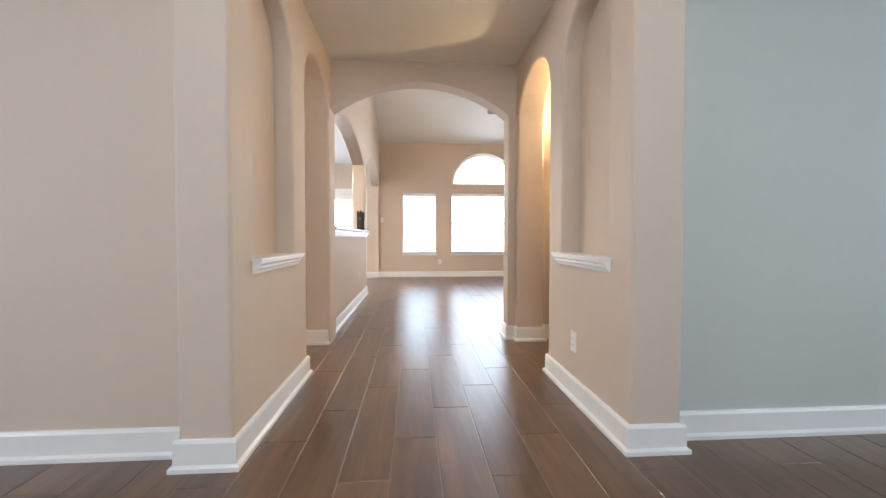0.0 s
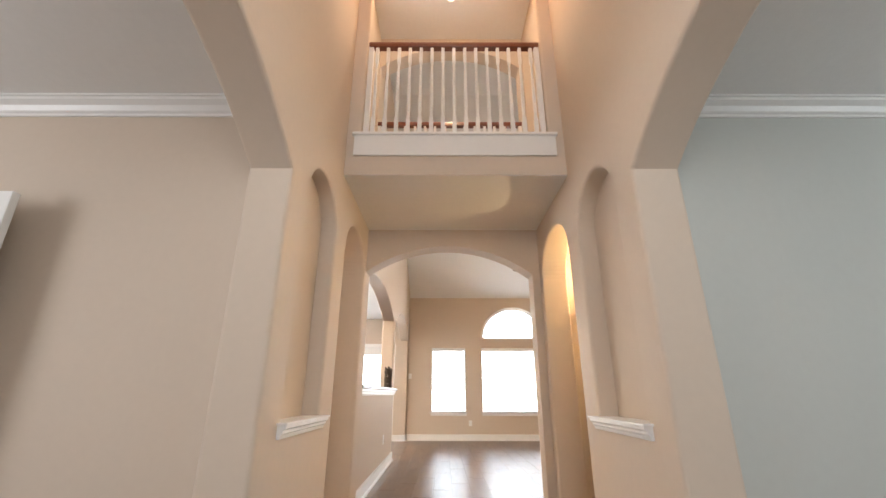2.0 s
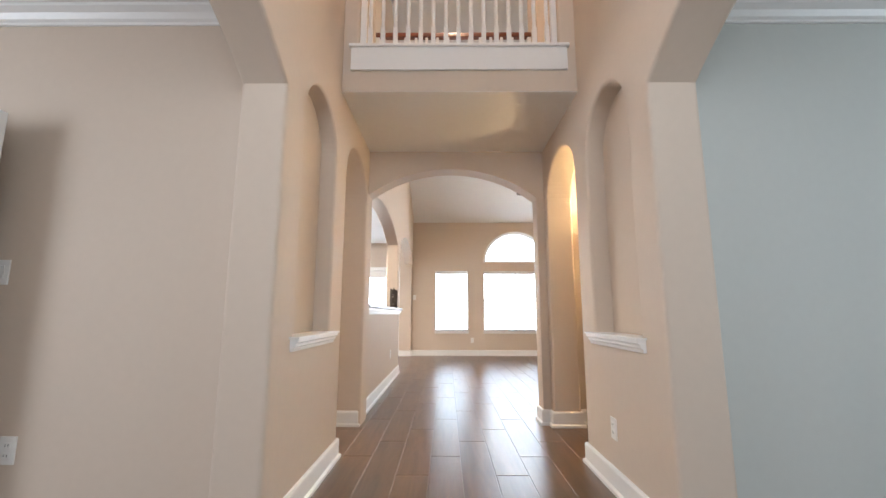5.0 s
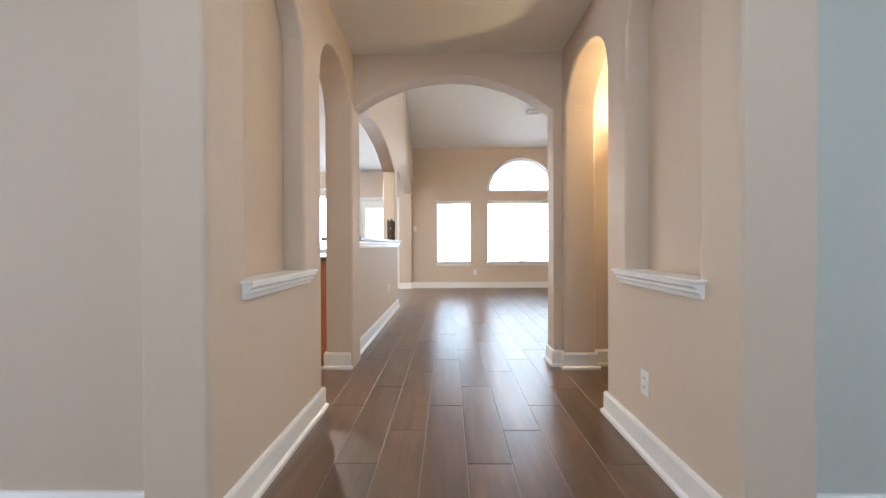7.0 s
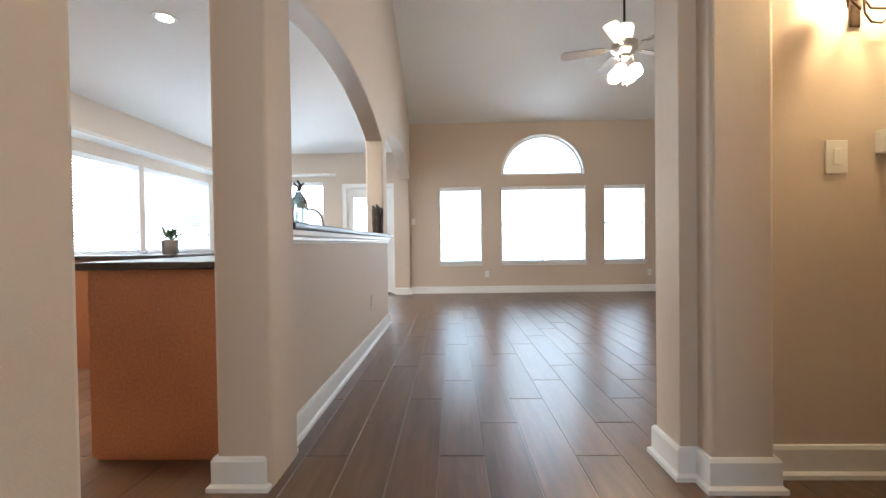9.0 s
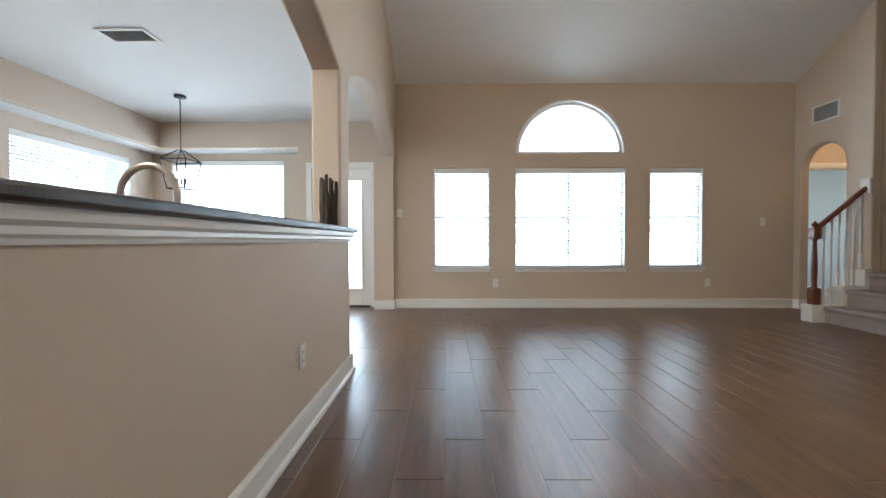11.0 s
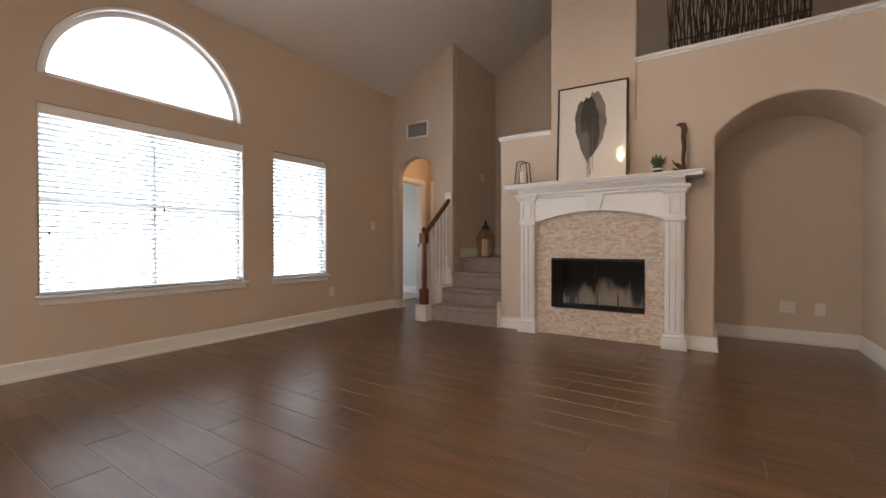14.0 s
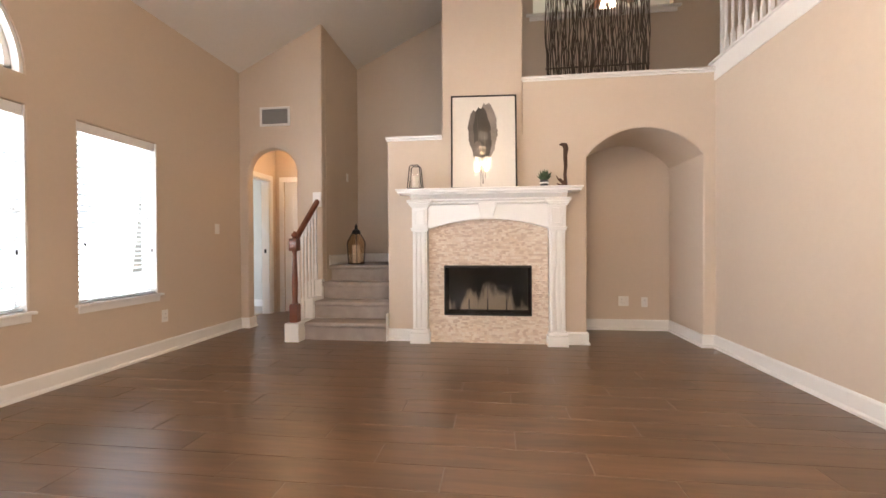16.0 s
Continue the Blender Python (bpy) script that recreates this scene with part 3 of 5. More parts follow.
def window(name, m, w, z0, z1, sill=True, units=1, blinds=True, tilt=-21):
    """A single-hung window in the opening from 0 to w (along local x, room on the -y side), wall 0.15 deep."""
    root = thing(name, "white vinyl single-hung window with a painted sill", "window", m.translation, kind="structure")
    f = 0.022
    uw = w / units
    for k in range(units):
        a, b, mid = k * uw, (k + 1) * uw, (z0 + z1) / 2
        fa, fb = (f if k == 0 else 0.012), (f if k == units - 1 else 0.012)
        fr = part("window_frame", turned(m, (a, a + fa, 0.085, 0.145, z0, z1), (b - fb, b, 0.085, 0.145, z0, z1), (a + fa, b - fb, 0.085, 0.145, z0, z0 + f), (a + fa, b - fb, 0.085, 0.145, z1 - f, z1), (a + fa, b - fb, 0.09, 0.135, mid - 0.010, mid + 0.010)), FRAMEWHITE, root, bevel=0.004)
        for lo, hi in ((z0 + f, mid - 0.010), (mid + 0.010, z1 - f)):
            p = part("pane", turned(m, (a + fa, b - fb, 0.112, 0.116, lo, hi)), GLASS, root)
            p.visible_shadow = False
    if sill:
        bm = turned(m, (-0.03, w + 0.03, -0.045, 0.085, z0 - 0.022, z0), (-0.01, w + 0.01, -0.016, 0.0, z0 - 0.075, z0 - 0.022))
        part("window_sill", bm, WHITE, root, "white wooden sill with an apron", bevel=0.005)
    for x in (0.0, w - 0.009):
        part("jamb_liner", turned(m, (x + 0.0005, x + 0.0085, 0.003, 0.084, z0 + 0.001, z1 - 0.001)), WHITE, root, bevel=0.002)
    if blinds:
        for a, b in ((0.013, w - 0.013),):
            bl = thing("window_blind", "white horizontal slat blind lowered over a window", "blind", m @ Vector(((a + b) / 2, 0.04, z0)), group="window blinds")
            part("headrail", turned(m, (a, b, 0.012, 0.065, z1 - 0.078, z1 - 0.002)), FRAMEWHITE, bl, bevel=0.003)
            part("bottom_rail", turned(m, (a, b, 0.018, 0.062, z0 + 0.004, z0 + 0.022)), mat_slat, bl, bevel=0.004)
            bm = bmesh.new()
            ct, st = math.cos(radians(tilt)), math.sin(radians(tilt))
            pts = [(-0.025, 0.0), (-0.010, 0.003), (0.010, 0.003), (0.025, 0.0), (0.010, 0.0055), (-0.010, 0.0055)]
            rings = []
            for x in (a, b):
                rings.append([bm.verts.new(m @ Vector((x, 0.04 + y * ct - z * st, y * st + z * ct))) for y, z in pts])
            for i in range(6):
                bm.faces.new((rings[0][i], rings[1][i], rings[1][(i + 1) % 6], rings[0][(i + 1) % 6]))
            bm.faces.new(rings[0]), bm.faces.new(rings[1][::-1])
            bmesh.ops.recalc_face_normals(bm, faces=bm.faces)
            me = bpy.data.meshes.new("slat")
            bm.to_mesh(me)
            bm.free()
            me.materials.append(mat_slat)
            count = int((z1 - z0 - 0.09) / 0.043)
            for i in range(count):
                ob = new("slat", me)
                ob.location.z = z0 + 0.04 + i * 0.043
                ob.parent = bl
                ob.matrix_parent_inverse = bl.matrix_world.inverted()
            for x in (a + 0.1, b - 0.1) + ((a + b) / 2 - 0.1, (a + b) / 2 + 0.1) * (units > 1):
                bm = bmesh.new()
                for dy in (0.016, 0.064):
                    tube(bm, [m @ Vector((x, dy, z0 + 0.02)), m @ Vector((x, dy, z1 - 0.05))], 0.0012, 5)
                part("ladder_cord", bm, mat_slat, bl)
            for x, drop in ((a + 0.045, 0.95), (b - 0.05, 1.0)) + (((a + b) / 2 - 0.035, 0.72), ((a + b) / 2 + 0.04, 0.72)) * (units > 1):
                bm = bmesh.new()
                tube(bm, [m @ Vector((x, 0.004, z1 - 0.05)), m @ Vector((x, 0.002, z1 - drop))], 0.0014, 5)
                part("pull_cord", bm, mat_slat, bl)
                bm = bmesh.new()
                p = m @ Vector((x, 0.002, z1 - drop))
                tube(bm, [p, p - Vector((0, 0, 0.012)), p - Vector((0, 0, 0.034))], [0.003, 0.007, 0.006], 8)
                part("tassel", bm, BLACK, bl, "dark cord tassel")
    return root


for i, (a, b) in enumerate(WINS):
    window(f"window_{i + 1}", pose(a, FAR, 0), b - a, W0, W1, units=2 if i == 1 else 1)
# half-round window over the middle one
arc_root = thing("window_4", "white half-round fixed window above the middle window", "window", (1.96, FAR, 2.25), kind="structure")


def half_ring(cx, cz, rx, rz, t, y0, y1, n=32):
    bm = bmesh.new()
    rings = []
    for i in range(n + 1):
        a = math.pi * i / n
        c, s_ = math.cos(a), math.sin(a)
        rings.append([bm.verts.new(p) for p in ((cx + rx * c, y0, cz + rz * s_), (cx + rx * c, y1, cz + rz * s_), (cx + (rx - t) * c, y1, cz + (rz - t) * s_), (cx + (rx - t) * c, y0, cz + (rz - t) * s_))])
    for p, q in zip(rings, rings[1:]):
        for i in range(4):
            bm.faces.new((p[i], q[i], q[(i + 1) % 4], p[(i + 1) % 4]))
    bm.faces.new(rings[0]), bm.faces.new(rings[-1][::-1])
    return bm


part("window_frame", half_ring(1.96, 2.236, 0.792, 0.77, 0.065, FAR + 0.075, FAR + 0.145), FRAMEWHITE, arc_root, smooth=40)
part("jamb_trim", half_ring(1.96, 2.236, 0.789, 0.767, 0.024, FAR + 0.008, FAR + 0.07), WHITE, arc_root, smooth=40)
part("bottom_rail", boxes((1.172, 2.748, FAR + 0.075, FAR + 0.145, 2.234, 2.277)), FRAMEWHITE, arc_root, bevel=0.003)
bm = bmesh.new()
ring = [(1.96 + 0.735 * math.cos(math.pi * i / 32), 2.272 + 0.695 * math.sin(math.pi * i / 32)) for i in range(33)]
front, back = ([bm.verts.new((x, y, z)) for x, z in ring] for y in (FAR + 0.11, FAR + 0.114))
bm.faces.new(front), bm.faces.new(back[::-1])
for i in range(33):
    bm.faces.new((front[i], front[(i + 1) % 33], back[(i + 1) % 33], back[i]))
part("pane", bm, GLASS, arc_root).visible_shadow = False
# breakfast nook
window("window_5", pose(-4.2, 9.66, 0), 1.78, 0.9, 2.25, units=2)
window("window_6", pose(-4.52, 5.75, 0, 0, 0, 90), 1.65, 0.9, 2.2, units=1)
window("window_7", pose(-4.52, 7.5, 0, 0, 0, 90), 1.70, 0.9, 2.2, units=1)

# ---- glass back door ----
door = thing("door_1", "white door with a full glass lite, closed", "door", (-1.37, 9.2, 0), kind="structure")
part("casing", boxes((-1.885, -1.80, 9.128, 9.15, 0, 2.04), (-0.945, -0.865, 9.128, 9.15, 0, 2.04), (-1.885, -0.865, 9.128, 9.15, 2.04, 2.12)), WHITE, door, bevel=0.005)
part("jamb", boxes((-1.80, -1.782, 9.15, 9.29, 0, 2.04), (-0.963, -0.945, 9.15, 9.29, 0, 2.04), (-1.782, -0.963, 9.15, 9.29, 2.022, 2.04)), WHITE, door)
slab = part("leaf", boxes((-1.782, -1.68, 9.17, 9.212, 0.012, 2.02), (-1.075, -0.963, 9.17, 9.212, 0.012, 2.02), (-1.68, -1.075, 9.17, 9.212, 0.012, 0.26), (-1.68, -1.075, 9.17, 9.212, 1.865, 2.02)), WHITE, door, bevel=0.003)
part("lite_frame", boxes((-1.70, -1.67, 9.160, 9.17, 0.24, 1.885), (-1.085, -1.055, 9.160, 9.17, 0.24, 1.885), (-1.67, -1.085, 9.160, 9.17, 0.24, 0.27), (-1.67, -1.085, 9.160, 9.17, 1.855, 1.885)), WHITE, slab, bevel=0.003)
part("pane", boxes((-1.68, -1.075, 9.188, 9.194, 0.26, 1.865)), GLASS, slab).visible_shadow = False
for z in (0.25, 1.02, 1.78):
    part("hinge", boxes((-0.968, -0.948, 9.152, 9.172, z - 0.045, z + 0.045)), STEEL, door, "brushed metal hinge", bevel=0.003)
part("threshold", boxes((-1.80, -0.945, 9.15, 9.30, 0.0, 0.02)), BLACK, door, "dark metal threshold", bevel=0.004)

# ---- wall and ceiling vents ----
# near-black colour paints the shade of the duct behind the louvres
GREY = material("shadowed duct", (0.06, 0.06, 0.06), 0.8)
SLATGREY = material("grey enamel louvre", (0.42, 0.42, 0.42), 0.5)


def vent(name, m, w, h, slats, label):
    root = thing(name, label, "air vent", m.translation, group="air vents")

    def add(pn, mat, *sizes, bevel=0.0, lab=""):
        bm = boxes(*sizes)
        bm.transform(m)
        part(pn, bm, mat, root, lab, bevel=bevel)

    add("backing", GREY, (-w / 2 + 0.02, w / 2 - 0.02, -0.004, -0.001, -h / 2 + 0.02, h / 2 - 0.02), lab="dark sheet painted as the duct's shade")
    add("frame", WHITE, (-w / 2, -w / 2 + 0.03, -0.014, 0, -h / 2, h / 2), (w / 2 - 0.03, w / 2, -0.014, 0, -h / 2, h / 2), (-w / 2 + 0.03, w / 2 - 0.03, -0.014, 0, -h / 2, -h / 2 + 0.03), (-w / 2 + 0.03, w / 2 - 0.03, -0.014, 0, h / 2 - 0.03, h / 2), bevel=0.003)
    for i in range(slats):
        z = -h / 2 + 0.035 + (h - 0.07) * (i + 0.5) / slats
        bm = boxes((-w / 2 + 0.028, w / 2 - 0.028, -0.006, 0.006, -0.001, 0.001))
        bm.transform(m @ Matrix.Translation((0, -0.009, z)) @ Matrix.Rotation(radians(-40), 4, "X"))
        part("slat", bm, SLATGREY, root)


vent("wall_vent", pose(5.17, 8.60, 2.66, 0, 0, -90), 0.40, 0.24, 11, "white louvred air vent high on the wall")
vent("ceiling_vent", pose(-2.52, 6.6, KCEIL, 90, 0, 0), 0.42, 0.24, 10, "white louvred air vent in the kitchen ceiling")

# ---- stairs ----
stairs = thing("staircase", "short carpeted flight of stairs up to a landing", "stairs", (4.9, 7.5, 0), kind="structure")
NOSE, RISE = (4.585, 4.84, 5.095, 5.35), 0.197
for i, x in enumerate(NOSE):
    x1 = NOSE[i + 1] + 0.03 if i < 3 else 6.52
    y0 = 7.035 if i < 3 else 5.0
    part("step", boxes((x, x1, y0, 7.963 if i < 2 else 7.988, (i + 1) * RISE - 0.05, (i + 1) * RISE)), CARPET, stairs, bevel=0.02, segs=4, smooth=50)
    part("riser", boxes((x + 0.038, x1, 7.035, 7.965, i * RISE, (i + 1) * RISE - 0.045)), CARPET, stairs)
    curb_x0 = x - 0.115 if i == 0 else x - 0.02
    if i < 3:
        part("curb", boxes((curb_x0, min(NOSE[i + 1] - 0.02, 5.166), 7.965, 8.125, 0 if i == 0 else i * RISE - 0.02, (i + 1) * RISE + 0.005 + 0.03 * (i > 0))), WHITE, stairs, "white painted stepped stair curb", bevel=0.004)
part("curb_wall", boxes((4.822, 5.166, 7.985, 8.105, 0.0, 0.37)), WHITE, stairs)
part("skirt", boxes((4.60, 4.69, 7.0305, 7.037, 0, 0.30)), WHITE, stairs, "white stair skirt board")
bm = bmesh.new()
sweep(bm, [(6.52, 5.2), (6.52, 7.99), (5.37, 7.99)], BASE, z=4 * RISE)
single("baseboard", bm, WHITE, "white painted baseboard round the stair landing", "baseboard", kind="structure")

rail = thing("stair_railing", "mahogany stair handrail with a newel post and white balusters", "railing", (4.55, 8.045, 0.2))
bm = bmesh.new()
NX, NY = 4.555, 8.045
square_turned(bm, [(0.036, 0.203), (0.044, 0.210), (0.044, 0.385), (0.036, 0.405)], NX, NY)
lathe(bm, [(0.026, 0.40), (0.034, 0.42), (0.026, 0.44), (0.030, 0.50), (0.033, 0.62), (0.028, 0.78), (0.022, 0.92), (0.021, 0.96), (0.030, 0.975), (0.030, 0.985)], NX, NY, 20)
square_turned(bm, [(0.036, 0.982), (0.044, 0.995), (0.044, 1.105), (0.038, 1.118)], NX, NY)
lathe(bm, [(0.030, 1.116), (0.024, 1.124), (0.020, 1.134), (0.034, 1.145), (0.038, 1.155), (0.034, 1.168), (0.016, 1.182), (0.012, 1.196), (0.002, 1.200)], NX, NY, 20)
part("newel_post", bm, WOOD, rail, "turned mahogany newel post", smooth=40)
A, B = Vector((NX + 0.03, NY, 1.115)), Vector((5.165, NY, 1.60))
bm = bmesh.new()
prof = [(-0.03, -0.022), (0.03, -0.022), (0.034, 0.0), (0.028, 0.024), (0.012, 0.034), (-0.012, 0.034), (-0.028, 0.024), (-0.034, 0.0)]
ends = [[bm.verts.new(p + Vector((0, y, z))) for y, z in prof] for p in (A, B)]
for i in range(8):
    bm.faces.new((ends[0][i], ends[0][(i + 1) % 8], ends[1][(i + 1) % 8], ends[1][i]))
bm.faces.new(ends[0][::-1]), bm.faces.new(ends[1])
part("handrail", bm, WOOD, rail, "mahogany handrail", bevel=0.004)
part("rosette", boxes((5.135, 5.169, NY - 0.055, NY + 0.055, 1.52, 1.70)), WHITE, rail, "white wall block at the rail's end", bevel=0.005)


def baluster(x, y, z0, z1, parent):
    bm = bmesh.new()
    h = z1 - z0
    square_turned(bm, [(0.016, z0), (0.016, z0 + h * 0.2)], x, y)
    lathe(bm, [(0.013, z0 + h * 0.2), (0.016, z0 + h * 0.22), (0.012, z0 + h * 0.25), (0.0155, z0 + h * 0.34), (0.011, z0 + h * 0.72), (0.010, z0 + h * 0.80), (0.014, z0 + h * 0.82)], x, y, 10)
    square_turned(bm, [(0.0135, z0 + h * 0.82), (0.0135, z1)], x, y)
    part("baluster", bm, WHITE, parent, smooth=40)


for i in range(6):
    x = 4.66 + i * 0.088
    top = A.z + (x - A.x) / (B.x - A.x) * (B.z - A.z) - 0.02
    foot = 0.202 if x < 4.82 else 0.43 if x < 5.07 else 0.63
    baluster(x, NY, foot, top, rail)


# ---- upstairs balconies ----
def balcony(name, x0, x1, y, z, label, count, front=-1):
    """A railing across an opening: white fascia board, balusters and a mahogany handrail."""
    root = thing(name, label, "railing", ((x0 + x1) / 2, y, z))
    yf = y + front * 0.06
    ya, yb = sorted((yf, yf + front * 0.022))
    part("fascia", boxes((x0 - 0.05, x1 + 0.05, ya, yb, z - 0.182, z - 0.005)), WHITE, root, bevel=0.003)
    yc, yd = sorted((yf + front * 0.04, y - front * 0.08))
    part("cap", boxes((x0 - 0.065, x1 + 0.065, yc, yd, z - 0.005, z + 0.018)), WHITE, root, bevel=0.005)
    bm = bmesh.new()
    prof = [(-0.03, 0.0), (0.03, 0.0), (0.034, 0.022), (0.028, 0.046), (0.012, 0.056), (-0.012, 0.056), (-0.028, 0.046), (-0.034, 0.022)]
    ends = [[bm.verts.new((x, y + a, z + 0.938 + b)) for a, b in prof] for x in (x0, x1)]
    for i in range(8):
        bm.faces.new((ends[0][i], ends[0][(i + 1) % 8], ends[1][(i + 1) % 8], ends[1][i]))
    bm.faces.new(ends[0][::-1]), bm.faces.new(ends[1])
    part("handrail", bm, WOOD, root, "mahogany handrail", bevel=0.003)
    for x in (x0 + 0.02, x1 - 0.02):
        part("end_post", boxes((x - 0.02, x + 0.02, y - 0.02, y + 0.02, z + 0.018, z + 0.939)), WHITE, root, bevel=0.003)
    for i in range(count):
        baluster(x0 + (x1 - x0) * (i + 0.75) / (count + 0.5), y, z + 0.018, z + 0.941, root)


balcony("balcony_railing", -0.385, 1.085, BRIDGE0 + 0.06, 2.895, "white balusters and mahogany handrail over the foyer", 15)
balcony("balcony_railing", -0.478, 1.143, 2.93, 2.895, "white balusters and mahogany handrail facing the living room", 14, front=1)
balcony("balcony_railing", 1.80, EAST + 0.02, SOUTH - 0.07, 2.84, "white balusters and mahogany handrail above the living room", 26, front=1)

# ---- fireplace ----
fp = thing("fireplace", "white fluted mantel round a stacked stone fireplace", "fireplace", (EAST, 5.95, 0))
CY = 5.95
for side in (-1, 1):
    c = CY + side * 0.71
    col = part("pilaster", boxes((4.585, EAST - 0.001, c - 0.078, c + 0.078, 0.14, 1.20)), WHITE, fp, "white fluted pilaster", bevel=0.003)
    part("plinth", boxes((4.545, EAST - 0.001, c - 0.105, c + 0.105, 0.0, 0.11), (4.565, EAST - 0.001, c - 0.092, c + 0.092, 0.11, 0.145)), WHITE, col, bevel=0.004)
    for k in (-1, 0, 1):
        part("reed", boxes((4.568, 4.588, c + k * 0.049 - 0.0145, c + k * 0.049 + 0.0145, 0.165, 1.175)), WHITE, col, bevel=0.005)
    part("capital", boxes((4.572, EAST - 0.001, c - 0.09, c + 0.09, 1.185, 1.205), (4.564, EAST - 0.001, c - 0.096, c + 0.096, 1.205, 1.222), (4.580, EAST - 0.001, c - 0.084, c + 0.084, 1.222, 1.44)), WHITE, col, bevel=0.003)
    part("panel_moulding", boxes((4.564, 4.580, c - 0.05, c - 0.038, 1.25, 1.41), (4.564, 4.580, c + 0.038, c + 0.05, 1.25, 1.41), (4.564, 4.580, c - 0.038, c + 0.038, 1.25, 1.262), (4.564, 4.580, c - 0.038, c + 0.038, 1.398, 1.41)), WHITE, col, bevel=0.002)
    part("crown_block", boxes((4.560, EAST - 0.001, c - 0.10, c + 0.10, 1.44, 1.46), (4.545, EAST - 0.001, c - 0.115, c + 0.115, 1.46, 1.485), (4.53, EAST - 0.001, c - 0.13, c + 0.13, 1.485, 1.515)), WHITE, col, bevel=0.004)
frieze = wall("frieze", "y", CY - 0.626, CY + 0.626, 4.60, EAST - 0.002, 1.18, 1.50, [Gap(CY - 0.626, CY + 0.626, 1.0, 1.205, 0.105)], mat=WHITE, bevel=0)
frieze.parent = fp
frieze.matrix_parent_inverse = fp.matrix_world.inverted()
for key in ("label", "category", "kind"):
    if key in frieze:
        del frieze[key]
bm = bmesh.new()
v0 = [bm.verts.new(p) for p in ((4.578, CY - 0.055, 1.305), (4.578, CY + 0.055, 1.305), (4.562, CY + 0.095, 1.47), (4.562, CY - 0.095, 1.47))]
v1 = [bm.verts.new((4.62, q.co.y, q.co.z)) for q in v0]
bm.faces.new(v0), bm.faces.new(v1[::-1])
for i in range(4):
    bm.faces.new((v0[i], v0[(i + 1) % 4], v1[(i + 1) % 4], v1[i]))
part("keystone", bm, WHITE, fp, bevel=0.003)
bm = bmesh.new()
STEPS = [(0.105, 1.46), (0.118, 1.475), (0.118, 1.49), (0.135, 1.505), (0.135, 1.52), (0.165, 1.545), (0.185, 1.56), (0.185, 1.575)]
sweep(bm, [(EAST - 0.001, CY + 0.80), (EAST - 0.001, CY - 0.80)], [(0, 1.46)] + [(-o, z) for o, z in STEPS] + [(0, 1.575)])
part("mantel_moulding", bm, WHITE, fp)
part("mantel_shelf", boxes((4.475, EAST - 0.001, CY - 0.93, CY + 0.93, 1.575, 1.60), (4.46, EAST - 0.001, CY - 0.945, CY + 0.945, 1.60, 1.622)), WHITE, fp, bevel=0.005)

# stacked stone: narrow strips of split-face stone
STONE = bpy.data.materials.new("cream split-face stone")
STONE.use_nodes = True
n, l = STONE.node_tree.nodes, STONE.node_tree.links
geo, ramp = n.new("ShaderNodeNewGeometry"), n.new("ShaderNodeValToRGB")
tex, hsv, mr = n.new("ShaderNodeTexNoise"), n.new("ShaderNodeHueSaturation"), n.new("ShaderNodeMapRange")
tex.inputs["Scale"].default_value, tex.inputs["Detail"].default_value = 45, 5
ramp.color_ramp.elements[0].color, ramp.color_ramp.elements[1].color = (0.62, 0.48, 0.385, 1), (0.83, 0.74, 0.64, 1)
mid = ramp.color_ramp.elements.new(0.45)
mid.color = (0.76, 0.63, 0.51, 1)
mr.inputs["To Min"].default_value, mr.inputs["To Max"].default_value = 0.82, 1.14
l.new(geo.outputs["Random Per Island"], ramp.inputs["Fac"])
l.new(tex.outputs["Fac"], mr.inputs["Value"])
l.new(ramp.outputs["Color"], hsv.inputs["Color"])
l.new(mr.outputs[0], hsv.inputs["Value"])
l.new(hsv.outputs[0], n["Principled BSDF"].inputs["Base Color"])
n["Principled BSDF"].inputs["Roughness"].default_value = 0.8
bp = n.new("ShaderNodeBump")
bp.inputs["Strength"].default_value, bp.inputs["Distance"].default_value = 0.5, 0.004
l.new(tex.outputs["Fac"], bp.inputs["Height"])
l.new(bp.outputs[0], n["Principled BSDF"].inputs["Normal"])

rng = random.Random(4)
bm = bmesh.new()
z = 0.0
while z < 1.315:
    h = rng.choice((0.013, 0.016, 0.019, 0.022))
    top = min(z + h, 1.318)
    y = CY - 0.625 - rng.random() * 0.06
    while y < CY + 0.625:
        w = rng.uniform(0.02, 0.06)
        a, b = max(y, CY - 0.628), min(y + w, CY + 0.628)
        y += w
        if b - a < 0.012:
            continue
        spans = [(a, b)]
        if top > 0.30 and z < 0.815:
            spans = [(a, min(b, CY - 0.455)), (max(a, CY + 0.455), b)]
        for p, q in spans:
            k = abs((p + q) / 2 - CY) / 0.626
            if q - p > 0.008 and z < 1.20 + 0.11 * (1 - k * k) + 0.02:
                vs = box(bm, 4.655 - rng.uniform(0.0, 0.008), EAST - 0.001, p + 0.0008, q - 0.0008, z + 0.0006, top - 0.0006)
                for v in vs[::2]:
                    v.co.x += rng.uniform(-0.0025, 0.0025)
    z += h
stone = part("stacked_stone", bm, STONE, fp, "cream split-face stacked stone strips")
tagged(stone, kind="stuff")
